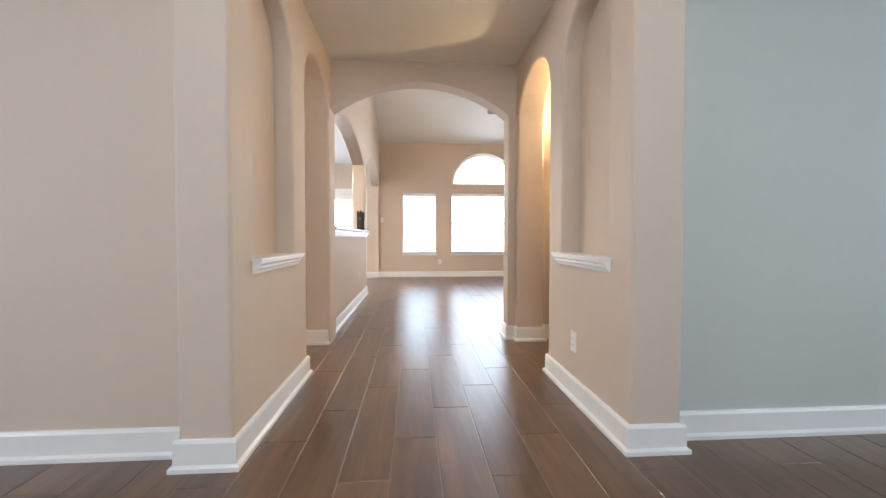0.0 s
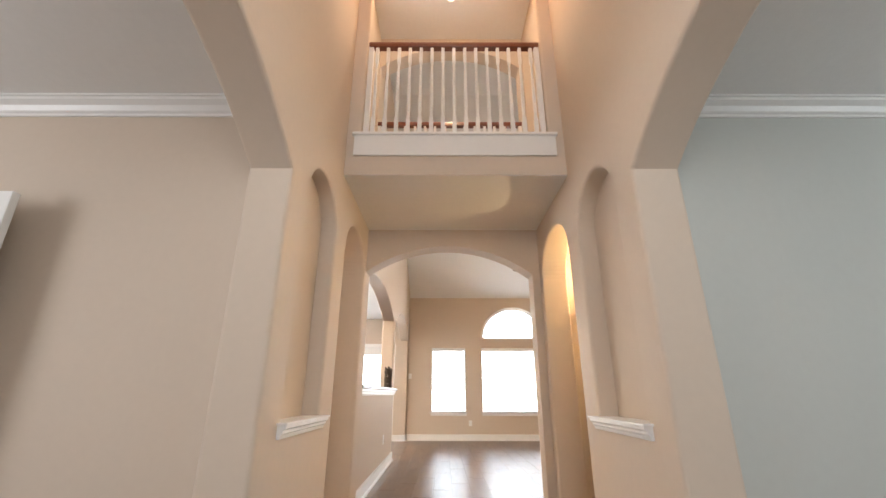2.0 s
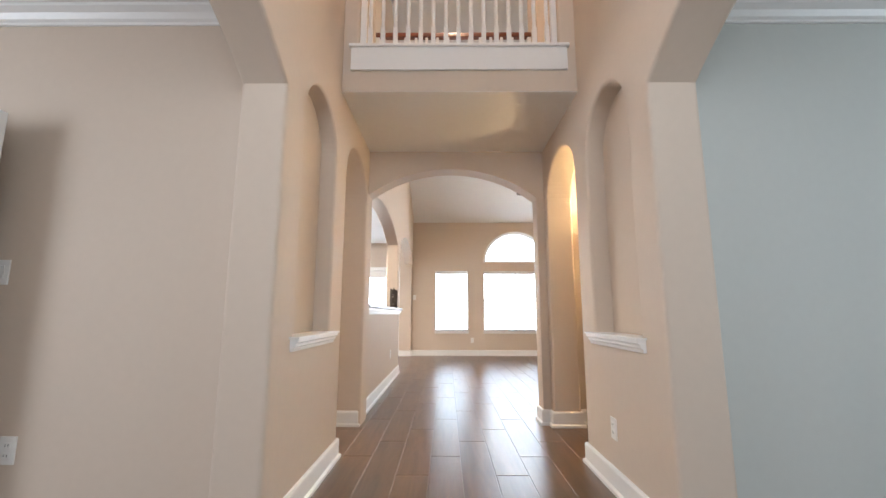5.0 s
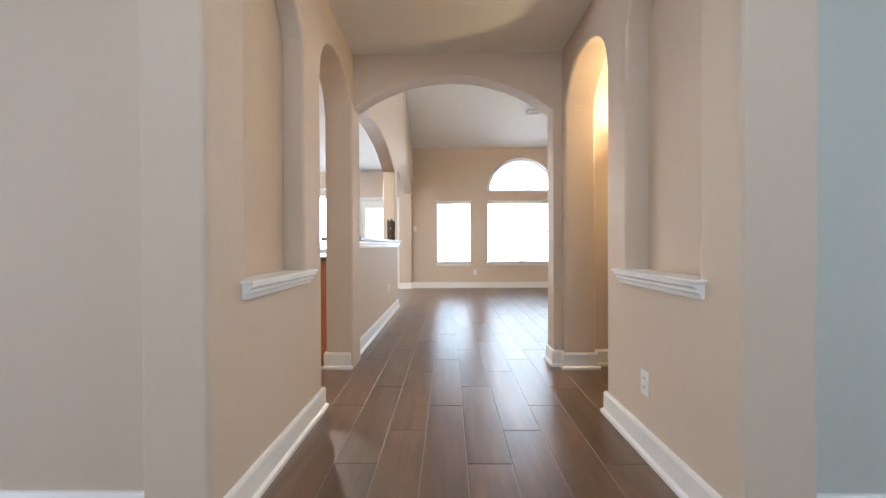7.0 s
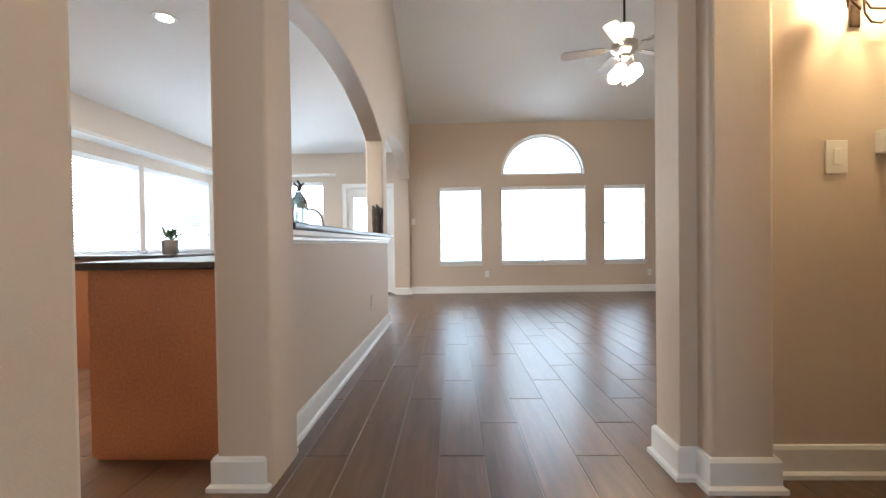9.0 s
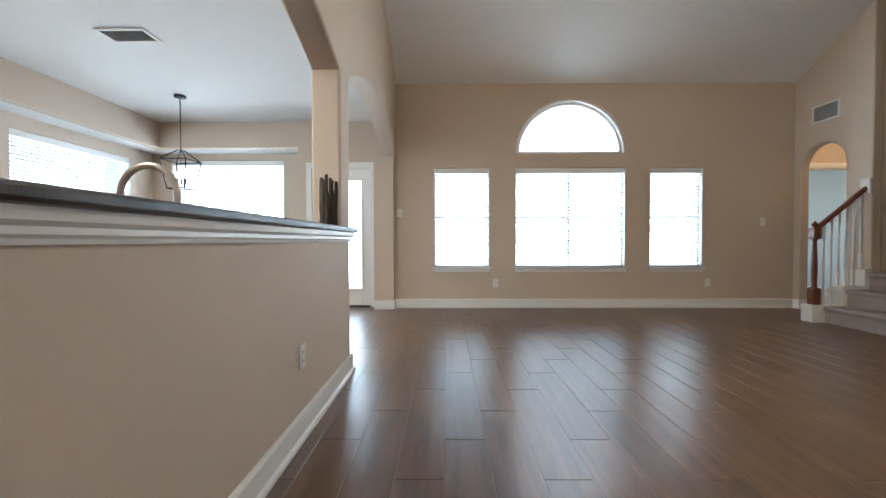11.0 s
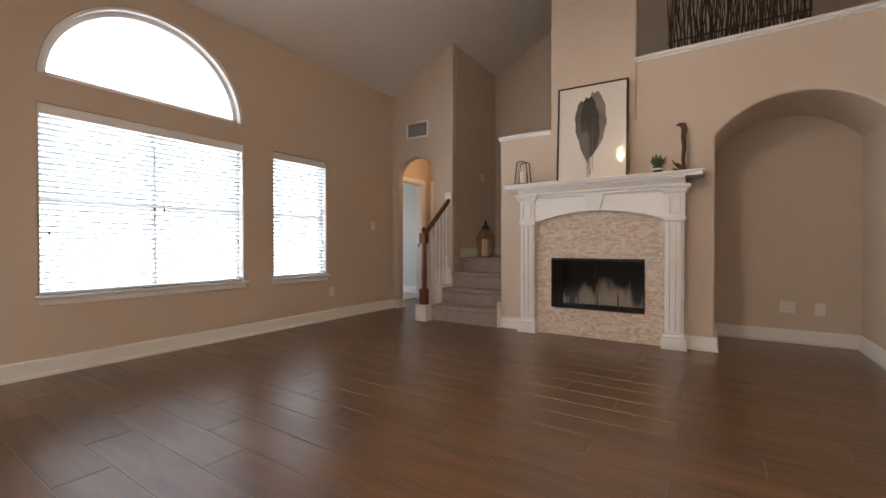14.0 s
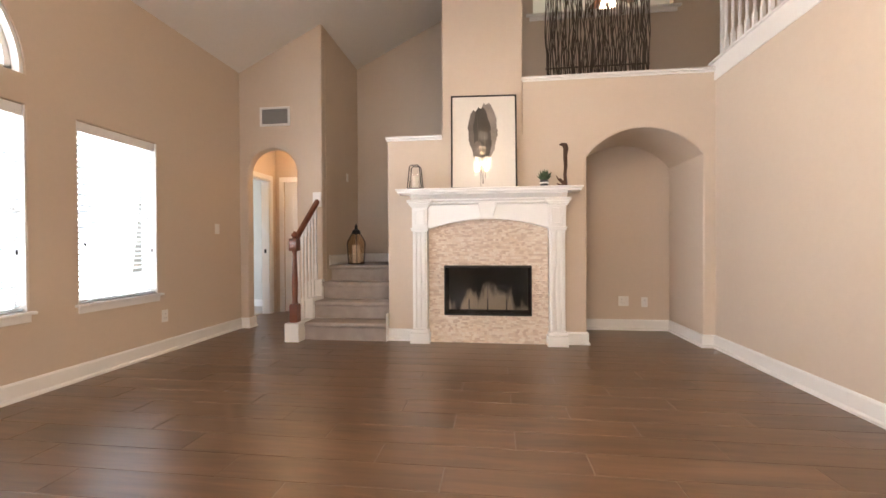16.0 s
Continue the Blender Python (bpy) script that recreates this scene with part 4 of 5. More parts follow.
# firebox
SOOTY = bpy.data.materials.new("soot-stained refractory")
SOOTY.use_nodes = True
n, l = SOOTY.node_tree.nodes, SOOTY.node_tree.links
geo, sep = n.new("ShaderNodeNewGeometry"), n.new("ShaderNodeSeparateXYZ")
wav, mul, ramp = n.new("ShaderNodeTexNoise"), n.new("ShaderNodeMath"), n.new("ShaderNodeValToRGB")
flat = n.new("ShaderNodeMapping")
flat.inputs["Scale"].default_value = (1, 9, 2.0)
wav.inputs["Scale"].default_value, wav.inputs["Detail"].default_value = 1.0, 3
mul.operation = "MULTIPLY_ADD"
mul.inputs[1].default_value = 0.75
l.new(geo.outputs["Position"], flat.inputs["Vector"])
l.new(flat.outputs[0], wav.inputs["Vector"])
l.new(geo.outputs["Position"], sep.inputs[0])
l.new(wav.outputs["Fac"], mul.inputs[0])
off, away, spread = n.new("ShaderNodeMath"), n.new("ShaderNodeMath"), n.new("ShaderNodeMath")
off.operation, away.operation, spread.operation = "SUBTRACT", "ABSOLUTE", "MULTIPLY_ADD"
off.inputs[1].default_value, spread.inputs[1].default_value = CY, 0.62
l.new(sep.outputs["Y"], off.inputs[0])
l.new(off.outputs[0], away.inputs[0])
l.new(away.outputs[0], spread.inputs[0])
l.new(sep.outputs["Z"], spread.inputs[2])
l.new(spread.outputs[0], mul.inputs[2])
ramp.color_ramp.elements[0].position, ramp.color_ramp.elements[0].color = 0.86, (0.46, 0.39, 0.31, 1)
ramp.color_ramp.elements[1].position, ramp.color_ramp.elements[1].color = 1.22, (0.016, 0.014, 0.013, 1)
l.new(mul.outputs[0], ramp.inputs["Fac"])
l.new(ramp.outputs[0], n["Principled BSDF"].inputs["Base Color"])
n["Principled BSDF"].inputs["Roughness"].default_value = 0.9
part("fireback", boxes((5.06, 5.099, CY - 0.454, CY + 0.454, 0.291, 0.819)), SOOTY, fp, "soot-stained pale fireback")
box_ = part("firebox", boxes((4.66, 5.12, CY - 0.47, CY - 0.455, 0.28, 0.83), (4.66, 5.12, CY + 0.455, CY + 0.47, 0.28, 0.83), (5.10, 5.12, CY - 0.455, CY + 0.455, 0.28, 0.83), (4.66, 5.10, CY - 0.455, CY + 0.455, 0.27, 0.29), (4.66, 5.10, CY - 0.455, CY + 0.455, 0.82, 0.84)), SOOT, fp, "sooty firebrick firebox")
MATTE = material("matte black steel", (0.008, 0.008, 0.008), 0.65, vary=0.1)
part("door_frame", boxes((4.636, 4.66, CY - 0.458, CY - 0.446, 0.298, 0.817), (4.636, 4.66, CY + 0.446, CY + 0.458, 0.298, 0.817), (4.636, 4.66, CY - 0.446, CY + 0.446, 0.298, 0.309), (4.636, 4.66, CY - 0.446, CY + 0.446, 0.797, 0.817)), MATTE, fp, "black metal firebox frame", bevel=0.002)
part("door_stile", boxes((4.642, 4.655, CY - 0.005, CY - 0.001, 0.309, 0.797)), BLACK, fp, "black metal door stile")
bm = bmesh.new()
for k in range(3):
    y = CY - 0.2 + k * 0.2
    tube(bm, [(4.74, y, 0.29), (4.74, y, 0.455)], 0.006, 6)
    tube(bm, [(4.74, y, 0.31), (5.0, y, 0.31)], 0.006, 6)
tube(bm, [(4.80, CY - 0.25, 0.312), (4.80, CY + 0.25, 0.312)], 0.007, 6)
part("grate", bm, BLACK, fp, "black iron log grate")
SMOKE = glass("smoked glass", (0.78, 0.76, 0.74), ior=1.25)
part("glass_door", boxes((4.646, 4.650, CY - 0.446, CY + 0.446, 0.309, 0.797)), SMOKE, fp, "smoked glass doors").visible_shadow = False

# white ledges
for name, a, b, z, lab in (("chimney_ledge", 6.43, 7.05, 2.19, "white painted ledge on the low chimney wall"), ("display_shelf", SOUTH + 0.005, 5.59, 2.76, "long white ledge above the arched alcove")):
    single(name, boxes((EAST - 0.03, EAST + 0.16, a, b, z, z + 0.028), (EAST - 0.016, EAST, a, b - 0.01, z - 0.022, z)), WHITE, lab, "ledge", bevel=0.005)
single("upper_sill", boxes((6.46, 6.66, 3.25, 5.4, 4.395, 4.42), (6.49, 6.52, 3.3, 5.35, 4.33, 4.395)), WHITE, "white moulded ledge below an upstairs wall recess", "ledge", bevel=0.006)

# ---- picture with a feather ----
LEAN = Matrix.Translation((4.575, CY + 0.03, 1.6225)) @ Matrix.Rotation(radians(3.7), 4, "Z") @ Matrix.Rotation(radians(4.1), 4, "Y")
pic = thing("framed_picture", "black-framed print of a dark feather leaning on the mantel", "picture", LEAN.translation)
W2, HH = 0.342, 0.985


def leaning(*sizes):
    bm = boxes(*sizes)
    bm.transform(LEAN)
    return bm


part("frame", leaning((-0.012, 0.016, -W2, -W2 + 0.017, 0, HH), (-0.012, 0.016, W2 - 0.017, W2, 0, HH), (-0.012, 0.016, -W2 + 0.013, W2 - 0.013, 0, 0.013), (-0.012, 0.016, -W2 + 0.013, W2 - 0.013, HH - 0.013, HH)), BLACKFRAME, pic, "thin black frame", bevel=0.001)
PAPER = material("cream paper", (0.72, 0.68, 0.62), 0.35, noise_scale=4, vary=0.03)
PAPER.node_tree.nodes["Principled BSDF"].inputs["Coat Weight"].default_value = 1.0
PAPER.node_tree.nodes["Principled BSDF"].inputs["Coat Roughness"].default_value = 0.02
part("print", leaning((0.0, 0.010, -W2 + 0.012, W2 - 0.012, 0.012, HH - 0.012)), PAPER, pic, "cream paper behind glass")
INK = material("charcoal ink", (0.028, 0.023, 0.021), 0.4, noise_scale=25, vary=0.6)
INK.node_tree.nodes["Principled BSDF"].inputs["Coat Weight"].default_value = 1.0
INK.node_tree.nodes["Principled BSDF"].inputs["Coat Roughness"].default_value = 0.02
INK2 = material("grey ink wash", (0.10, 0.086, 0.078), 0.4, noise_scale=25, vary=0.5)
INK2.node_tree.nodes["Principled BSDF"].inputs["Coat Weight"].default_value = 1.0
INK2.node_tree.nodes["Principled BSDF"].inputs["Coat Roughness"].default_value = 0.02
rng = random.Random(9)


def feather(mat, mid, lean, left, right, lo, hi, lift, skip, seed):
    """One drawn feather: barbs sweeping up from a slightly leaning quill, of its own width on either side."""
    r = random.Random(seed)
    bm = bmesh.new()
    n_ = 110
    for side, spread in ((1, left), (-1, right)):
        for i in range(n_):
            if r.random() < skip:
                continue
            k = i / n_
            z0 = lo + (hi - lo) * k
            wide = spread * math.sin(math.pi * (0.10 + 0.885 * k ** 0.9)) ** 0.5 * (0.90 + 0.10 * r.random()) * (1 + 0.05 * math.sin(k * 19 + seed))
            spine = mid + lean * k + 0.012 * math.sin(k * 2.4)
            rise = 0.10 * (1 - 0.75 * k ** 2)
            w = 0.011
            pts = [(spine, z0), (spine + side * wide * 0.6, z0 + rise * 0.4), (spine + side * wide, z0 + rise), (spine + side * wide * 0.97, z0 + rise + w), (spine + side * wide * 0.55, z0 + rise * 0.4 + w * 1.5), (spine, z0 + w * 1.4)]
            bm.faces.new([bm.verts.new((-lift - i * 2e-6, y, z)) for y, z in (pts if side > 0 else pts[::-1])])
    tube(bm, [(-lift - 0.0008, mid, lo - 0.17), (-lift - 0.0008, mid + lean * 0.5 + 0.01, (lo + hi) / 2), (-lift - 0.0008, mid + lean, hi)], [0.0028, 0.002, 0.001], 5)
    bm.transform(LEAN)
    return part("feather", bm, mat, pic, "charcoal drawing of a feather")


INK3 = material("pale grey ink wash", (0.20, 0.175, 0.16), 0.4, noise_scale=25, vary=0.4)
INK3.node_tree.nodes["Principled BSDF"].inputs["Coat Weight"].default_value = 1.0
INK3.node_tree.nodes["Principled BSDF"].inputs["Coat Roughness"].default_value = 0.02
feather(INK3, -0.015, -0.015, 0.07, 0.135, 0.27, 0.875, 0.0012, 0.0, 1)
feather(INK2, 0.015, 0.055, 0.115, 0.10, 0.22, 0.80, 0.0024, 0.02, 2)
feather(INK, 0.005, 0.02, 0.085, 0.105, 0.22, 0.83, 0.0036, 0.08, 3)
feather(INK2, 0.03, 0.01, 0.075, 0.03, 0.17, 0.47, 0.0046, 0.12, 4)

# ---- mantel ornaments ----
lan = thing("candle_lantern", "open black metal lantern holding a white candle", "lantern", (4.56, 6.70, 1.622))
lx, ly, lz = 4.56, 6.70, 1.622
part("base", boxes((lx - 0.06, lx + 0.06, ly - 0.075, ly + 0.075, lz, lz + 0.012)), BLACK, lan, bevel=0.002)
for dx in (-0.05, 0.05):
    bm = bmesh.new()
    tube(bm, [(lx + dx, ly - 0.075, lz + 0.012), (lx + dx, ly - 0.052, lz + 0.235), (lx + dx, ly - 0.035, lz + 0.25), (lx + dx, ly + 0.035, lz + 0.25), (lx + dx, ly + 0.052, lz + 0.235), (lx + dx, ly + 0.075, lz + 0.012)], 0.0055, 8)
    part("hoop", bm, BLACK, lan, "black metal hoop")
bm = bmesh.new()
lathe(bm, [(0.034, lz + 0.012), (0.036, lz + 0.016), (0.036, lz + 0.135), (0.030, lz + 0.142), (0.004, lz + 0.138)], lx, ly, 20)
part("candle", bm, material("cream wax", (0.78, 0.72, 0.62), 0.5), lan, "cream pillar candle", smooth=40)
bm = bmesh.new()
tube(bm, [(lx, ly, lz + 0.137), (lx, ly + 0.002, lz + 0.152)], 0.0015, 5)
part("wick", bm, BLACK, lan)
bm = bmesh.new()
lathe(bm, [(0.052, lz + 0.012), (0.054, lz + 0.18), (0.051, lz + 0.18), (0.049, lz + 0.014)], lx, ly, 24)
part("glass_sleeve", bm, glass("clear thin glass"), lan, "clear glass sleeve", smooth=40).visible_shadow = False

suc = thing("potted_succulent", "green succulent in a small dark banded pot", "potted plant", (4.55, 5.375, 1.622))
px, py, pz = 4.55, 5.375, 1.622
bm = bmesh.new()
lathe(bm, [(0.030, pz), (0.040, pz + 0.008), (0.044, pz + 0.035), (0.042, pz + 0.06), (0.038, pz + 0.066), (0.034, pz + 0.06)], px, py, 20)
part("pot", bm, material("dark glazed clay", (0.06, 0.06, 0.065), 0.35, vary=0.3), suc, smooth=40)
bm = bmesh.new()
lathe(bm, [(0.0445, pz + 0.028), (0.0455, pz + 0.032), (0.0455, pz + 0.040), (0.0445, pz + 0.044)], px, py, 20)
part("band", bm, PLASTIC, suc, "pale glazed band", smooth=40)
rng = random.Random(3)
for i in range(26):
    a, el = i * 2.4, 0.35 + 1.1 * (i / 26)
    L = rng.uniform(0.07, 0.11)
    d = Vector((math.cos(a) * math.cos(el), math.sin(a) * math.cos(el), math.sin(el)))
    o = Vector((px, py, pz + 0.058))
    bm = bmesh.new()
    tube(bm, [o, o + d * L * 0.35 + Vector((0, 0, 0.006)), o + d * L * 0.7 + Vector((0, 0, 0.012)), o + d * L + Vector((0, 0, 0.02))], [0.006, 0.011, 0.009, 0.001], 6)
    part("leaf", bm, LEAF, suc, smooth=60)

DRIFT = material("reddish driftwood", (0.095, 0.048, 0.030), 0.8, noise_scale=30, vary=0.4, bump=0.6, bump_scale=200)
drift = thing("driftwood_sculpture", "dark gnarled driftwood branch standing upright", "ornament", (4.55, 5.17, 1.622))
bm = bmesh.new()
tube(bm, [(4.55, 5.17, 1.622), (4.55, 5.165, 1.66), (4.545, 5.172, 1.74), (4.552, 5.162, 1.83), (4.548, 5.168, 1.93), (4.55, 5.16, 2.0), (4.55, 5.172, 2.035), (4.55, 5.20, 2.045), (4.55, 5.225, 2.04)], [0.024, 0.018, 0.015, 0.018, 0.020, 0.025, 0.028, 0.016, 0.006], 10)
part("stem", bm, DRIFT, drift, smooth=60)
for pts in ([(4.55, 5.17, 1.65), (4.545, 5.21, 1.665), (4.55, 5.24, 1.70), (4.55, 5.255, 1.73)], [(4.55, 5.175, 1.66), (4.56, 5.22, 1.70), (4.56, 5.235, 1.69)], [(4.548, 5.18, 1.64), (4.54, 5.22, 1.635), (4.54, 5.25, 1.65)]):
    bm = bmesh.new()
    tube(bm, pts, [0.012, 0.009, 0.007, 0.004][:len(pts)], 8)
    part("branch", bm, DRIFT, drift, smooth=60)

# ---- twig screen on the shelf ----
twig = thing("twig_screen", "dark screen of woven willow twigs on the ledge", "ornament", (4.86, 4.79, 2.788))
rng = random.Random(12)
for i in range(120):
    y = 4.25 + 1.07 * (i + rng.random() * 0.8) / 120
    x = 4.86 + rng.uniform(-0.03, 0.03)
    h = rng.uniform(1.12, 1.22)
    ph, am, fr = rng.random() * 6.28, rng.uniform(0.008, 0.022), rng.uniform(6, 13)
    pts = [(x + 0.012 * math.sin(ph + k * 2.1), y + am * math.sin(ph + fr * k / 12.0) + (rng.random() - 0.5) * 0.006, 2.788 + h * k / 12.0) for k in range(13)]
    bm = bmesh.new()
    r0 = rng.uniform(0.004, 0.0075)
    tube(bm, pts, [r0 * (1 - 0.03 * k) for k in range(13)], 5)
    part("twig", bm, BARK, twig, smooth=60)
part("base_rail", boxes((4.82, 4.90, 4.24, 5.33, 2.788, 2.80)), BLACK, twig, "dark base strip")
part("tie_rail", boxes((4.85, 4.87, 4.25, 5.32, 2.93, 2.94)), BARK, twig)

# ---- lantern on the landing ----
jx, jy, jz = 5.64, 7.72, 4 * RISE + 0.001
jar = thing("glass_floor_lantern", "amber glass lantern with a dark metal lid on the landing", "lantern", (jx, jy, 4 * RISE))
bm = bmesh.new()
body = [(0.085, 0.0), (0.098, 0.008), (0.100, 0.04), (0.116, 0.27), (0.112, 0.30), (0.070, 0.375), (0.052, 0.405)]
lathe(bm, [(r_, jz + h_) for r_, h_ in body] + [(r_ - 0.004, jz + h_ + 0.002) for r_, h_ in body[::-1]], jx, jy, 28)
part("jar", bm, glass("amber glass", (0.90, 0.78, 0.64)), jar, "pale amber glass body", smooth=40).visible_shadow = False
bm = bmesh.new()
lathe(bm, [(0.056, jz + 0.400), (0.058, jz + 0.425), (0.046, jz + 0.455), (0.024, jz + 0.465), (0.017, jz + 0.485), (0.024, jz + 0.50), (0.012, jz + 0.525), (0.003, jz + 0.54)], jx, jy, 20)
part("lid", bm, BLACK, jar, "dark metal lid with a finial", smooth=40)
bm = bmesh.new()
lathe(bm, [(0.052, jz + 0.012), (0.054, jz + 0.018), (0.054, jz + 0.25), (0.045, jz + 0.26), (0.005, jz + 0.256)], jx, jy, 20)
part("candle", bm, material("ivory wax", (0.74, 0.64, 0.5), 0.5), jar, "ivory pillar candle", smooth=40)
for k in range(4):
    a = k * math.pi / 2 + 0.4
    bm = bmesh.new()
    tube(bm, [(jx + r_ * math.cos(a), jy + r_ * math.sin(a), jz + q) for r_, q in ((0.104, 0.012), (0.122, 0.27), (0.116, 0.305), (0.074, 0.38), (0.057, 0.41))], 0.005, 6)
    part("strap", bm, BARK, jar, "thin dark strap")
bm = bmesh.new()
lathe(bm, [(0.088, jz - 0.001), (0.106, jz + 0.002), (0.106, jz + 0.014), (0.088, jz + 0.014)], jx, jy, 28)
part("base_ring", bm, BARK, jar, "dark base ring", smooth=40)

# ---- hallway doors ----
cas = thing("door_2", "white door casing of an open bedroom doorway", "door", (5.85, 9.3, 0), kind="structure")
part("casing", boxes((6.24, 6.315, 9.28, 9.30, 0, 2.04), (5.385, 5.46, 9.28, 9.30, 0, 2.04), (5.385, 6.315, 9.28, 9.30, 2.04, 2.115)), WHITE, cas, bevel=0.004)
part("jamb", boxes((6.222, 6.24, 9.30, 9.42, 0, 2.04), (5.46, 5.478, 9.30, 9.42, 0, 2.04), (5.478, 6.222, 9.30, 9.42, 2.022, 2.04)), WHITE, cas)
part("latch_plate", boxes((6.217, 6.222, 9.345, 9.375, 0.93, 0.99)), BLACK, cas, "dark strike plate")
dr = thing("door_3", "white panelled hallway door, closed", "door", (6.43, 8.8, 0), kind="structure")
part("casing", boxes((6.41, 6.43, 9.16, 9.235, 0, 2.04), (6.41, 6.43, 8.345, 8.42, 0, 2.04), (6.41, 6.43, 8.345, 9.235, 2.04, 2.115)), WHITE, dr, bevel=0.004)
leaf = part("leaf", boxes((6.45, 6.485, 8.42, 9.16, 0.008, 2.04)), WHITE, dr)
part("panel_moulding", boxes((6.442, 6.45, 8.54, 8.56, 1.1, 1.85), (6.442, 6.45, 9.02, 9.04, 1.1, 1.85), (6.442, 6.45, 8.56, 9.02, 1.1, 1.12), (6.442, 6.45, 8.56, 9.02, 1.83, 1.85), (6.442, 6.45, 8.54, 8.56, 0.25, 0.95), (6.442, 6.45, 9.02, 9.04, 0.25, 0.95), (6.442, 6.45, 8.56, 9.02, 0.25, 0.27), (6.442, 6.45, 8.56, 9.02, 0.93, 0.95)), WHITE, leaf, bevel=0.003)
single("carpet", boxes((5.29, 6.9, 9.42, 12.0, -0.003, 0.012)), material("pale grey carpet", (0.5, 0.47, 0.43), 1.0, noise_scale=40, vary=0.1, bump=0.8, bump_scale=400), "pale grey bedroom carpet", "carpet", kind="structure")

# ---- ceiling fan ----
FX, FY = 2.12, 5.75
FTOP = vault(FY)
fan = thing("ceiling_fan", "brushed nickel ceiling fan with frosted glass lights", "ceiling fan", (FX, FY, FTOP))
bm = bmesh.new()
tube(bm, [(FX, FY, FTOP + 0.05), (FX, FY, 3.12)], 0.012, 10)
part("downrod", bm, BLACK, fan, "black downrod", smooth=40)
bm = bmesh.new()
lathe(bm, [(0.01, FTOP + 0.02), (0.07, FTOP - 0.02), (0.065, FTOP - 0.06), (0.015, FTOP - 0.09)], FX, FY)
part("canopy", bm, STEEL, fan, smooth=40)
bm = bmesh.new()
lathe(bm, [(0.02, 3.125), (0.10, 3.115), (0.135, 3.09), (0.135, 3.02), (0.10, 2.985), (0.06, 2.97), (0.06, 2.93), (0.02, 2.90)], FX, FY, 28)
part("motor", bm, STEEL, fan, "brushed nickel motor housing", smooth=40)
BLADE = material("pale grey-brown blade", (0.15, 0.12, 0.10), 0.4, noise_scale=10, vary=0.15)
for k in range(5):
    m = Matrix.Translation((FX, FY, 3.04)) @ Matrix.Rotation(radians(20 + 72 * k), 4, "Z") @ Matrix.Rotation(radians(11), 4, "X")
    bm = bmesh.new()
    pts = [(0.2, -0.05), (0.3, -0.062), (0.62, -0.072), (0.66, -0.05), (0.67, 0.0), (0.66, 0.05), (0.62, 0.072), (0.3, 0.062), (0.2, 0.05)]
    lo = [bm.verts.new(m @ Vector((x, y, -0.004))) for x, y in pts]
    hi = [bm.verts.new(m @ Vector((x, y, 0.004))) for x, y in pts]
    bm.faces.new(lo[::-1]), bm.faces.new(hi)
    for i in range(9):
        bm.faces.new((lo[i], lo[(i + 1) % 9], hi[(i + 1) % 9], hi[i]))
    bl = part("blade", bm, BLADE, fan, "pale fan blade")
    bm = boxes((0.1, 0.24, -0.018, 0.018, -0.012, -0.004))
    bm.transform(m)
    part("blade_iron", bm, STEEL, bl)
for k in range(4):
    a = radians(45 + 90 * k)
    cx, cy = FX + 0.11 * math.cos(a), FY + 0.11 * math.sin(a)
    bm = bmesh.new()
    tube(bm, [(FX + 0.04 * math.cos(a), FY + 0.04 * math.sin(a), 2.93), (FX + 0.09 * math.cos(a), FY + 0.09 * math.sin(a), 2.94), (cx, cy, 2.83)], 0.009, 8)
    arm = part("light_arm", bm, STEEL, fan, smooth=40)
    bm = bmesh.new()
    lathe(bm, [(0.022, 2.84), (0.048, 2.825), (0.068, 2.785), (0.072, 2.75), (0.062, 2.72), (0.040, 2.705), (0.012, 2.70)], cx, cy, 20)
    part("shade", bm, BULB, arm, "lit frosted glass shade", smooth=40)
for dx, L in ((-0.02, 0.18), (0.025, 0.2)):
    bm = bmesh.new()
    tube(bm, [(FX + dx, FY, 2.92), (FX + dx, FY, 2.92 - L - 0.06)], 0.0015, 5)
    tube(bm, [(FX + dx, FY, 2.92 - L - 0.06), (FX + dx, FY, 2.92 - L - 0.09)], 0.006, 8)
    part("pull_chain", bm, STEEL, fan)
bm = bmesh.new()
lathe(bm, [(0.040, 3.122), (0.070, 3.14), (0.092, 3.19), (0.098, 3.24), (0.092, 3.275), (0.088, 3.275), (0.094, 3.24), (0.088, 3.19), (0.066, 3.144), (0.036, 3.128)], FX, FY, 24)
part("uplight_shade", bm, glowing("softly lit frosted glass", (1.0, 0.86, 0.66), 0.6), fan, "softly lit frosted glass uplight bowl", smooth=40)

loft = thing("ceiling_fan", "dark wooden ceiling fan with lit glass shades in the loft", "ceiling fan", (7.6, 3.98, 5.9))
bm = bmesh.new()
tube(bm, [(7.6, 3.98, 5.9), (7.6, 3.98, 5.4)], 0.014, 8)
part("downrod", bm, BARK, loft)
bm = bmesh.new()
lathe(bm, [(0.02, 5.42), (0.11, 5.38), (0.12, 5.28), (0.06, 5.22), (0.02, 5.20)], 7.6, 3.98, 20)
part("motor", bm, BARK, loft, smooth=40)
for k in range(5):
    m = Matrix.Translation((7.6, 3.98, 5.30)) @ Matrix.Rotation(radians(15 + 72 * k), 4, "Z") @ Matrix.Rotation(radians(10), 4, "X")
    bm = boxes((0.1, 0.66, -0.065, 0.065, -0.004, 0.004))
    bm.transform(m)
    part("blade", bm, WOOD, loft, "mahogany fan blade", bevel=0.02)
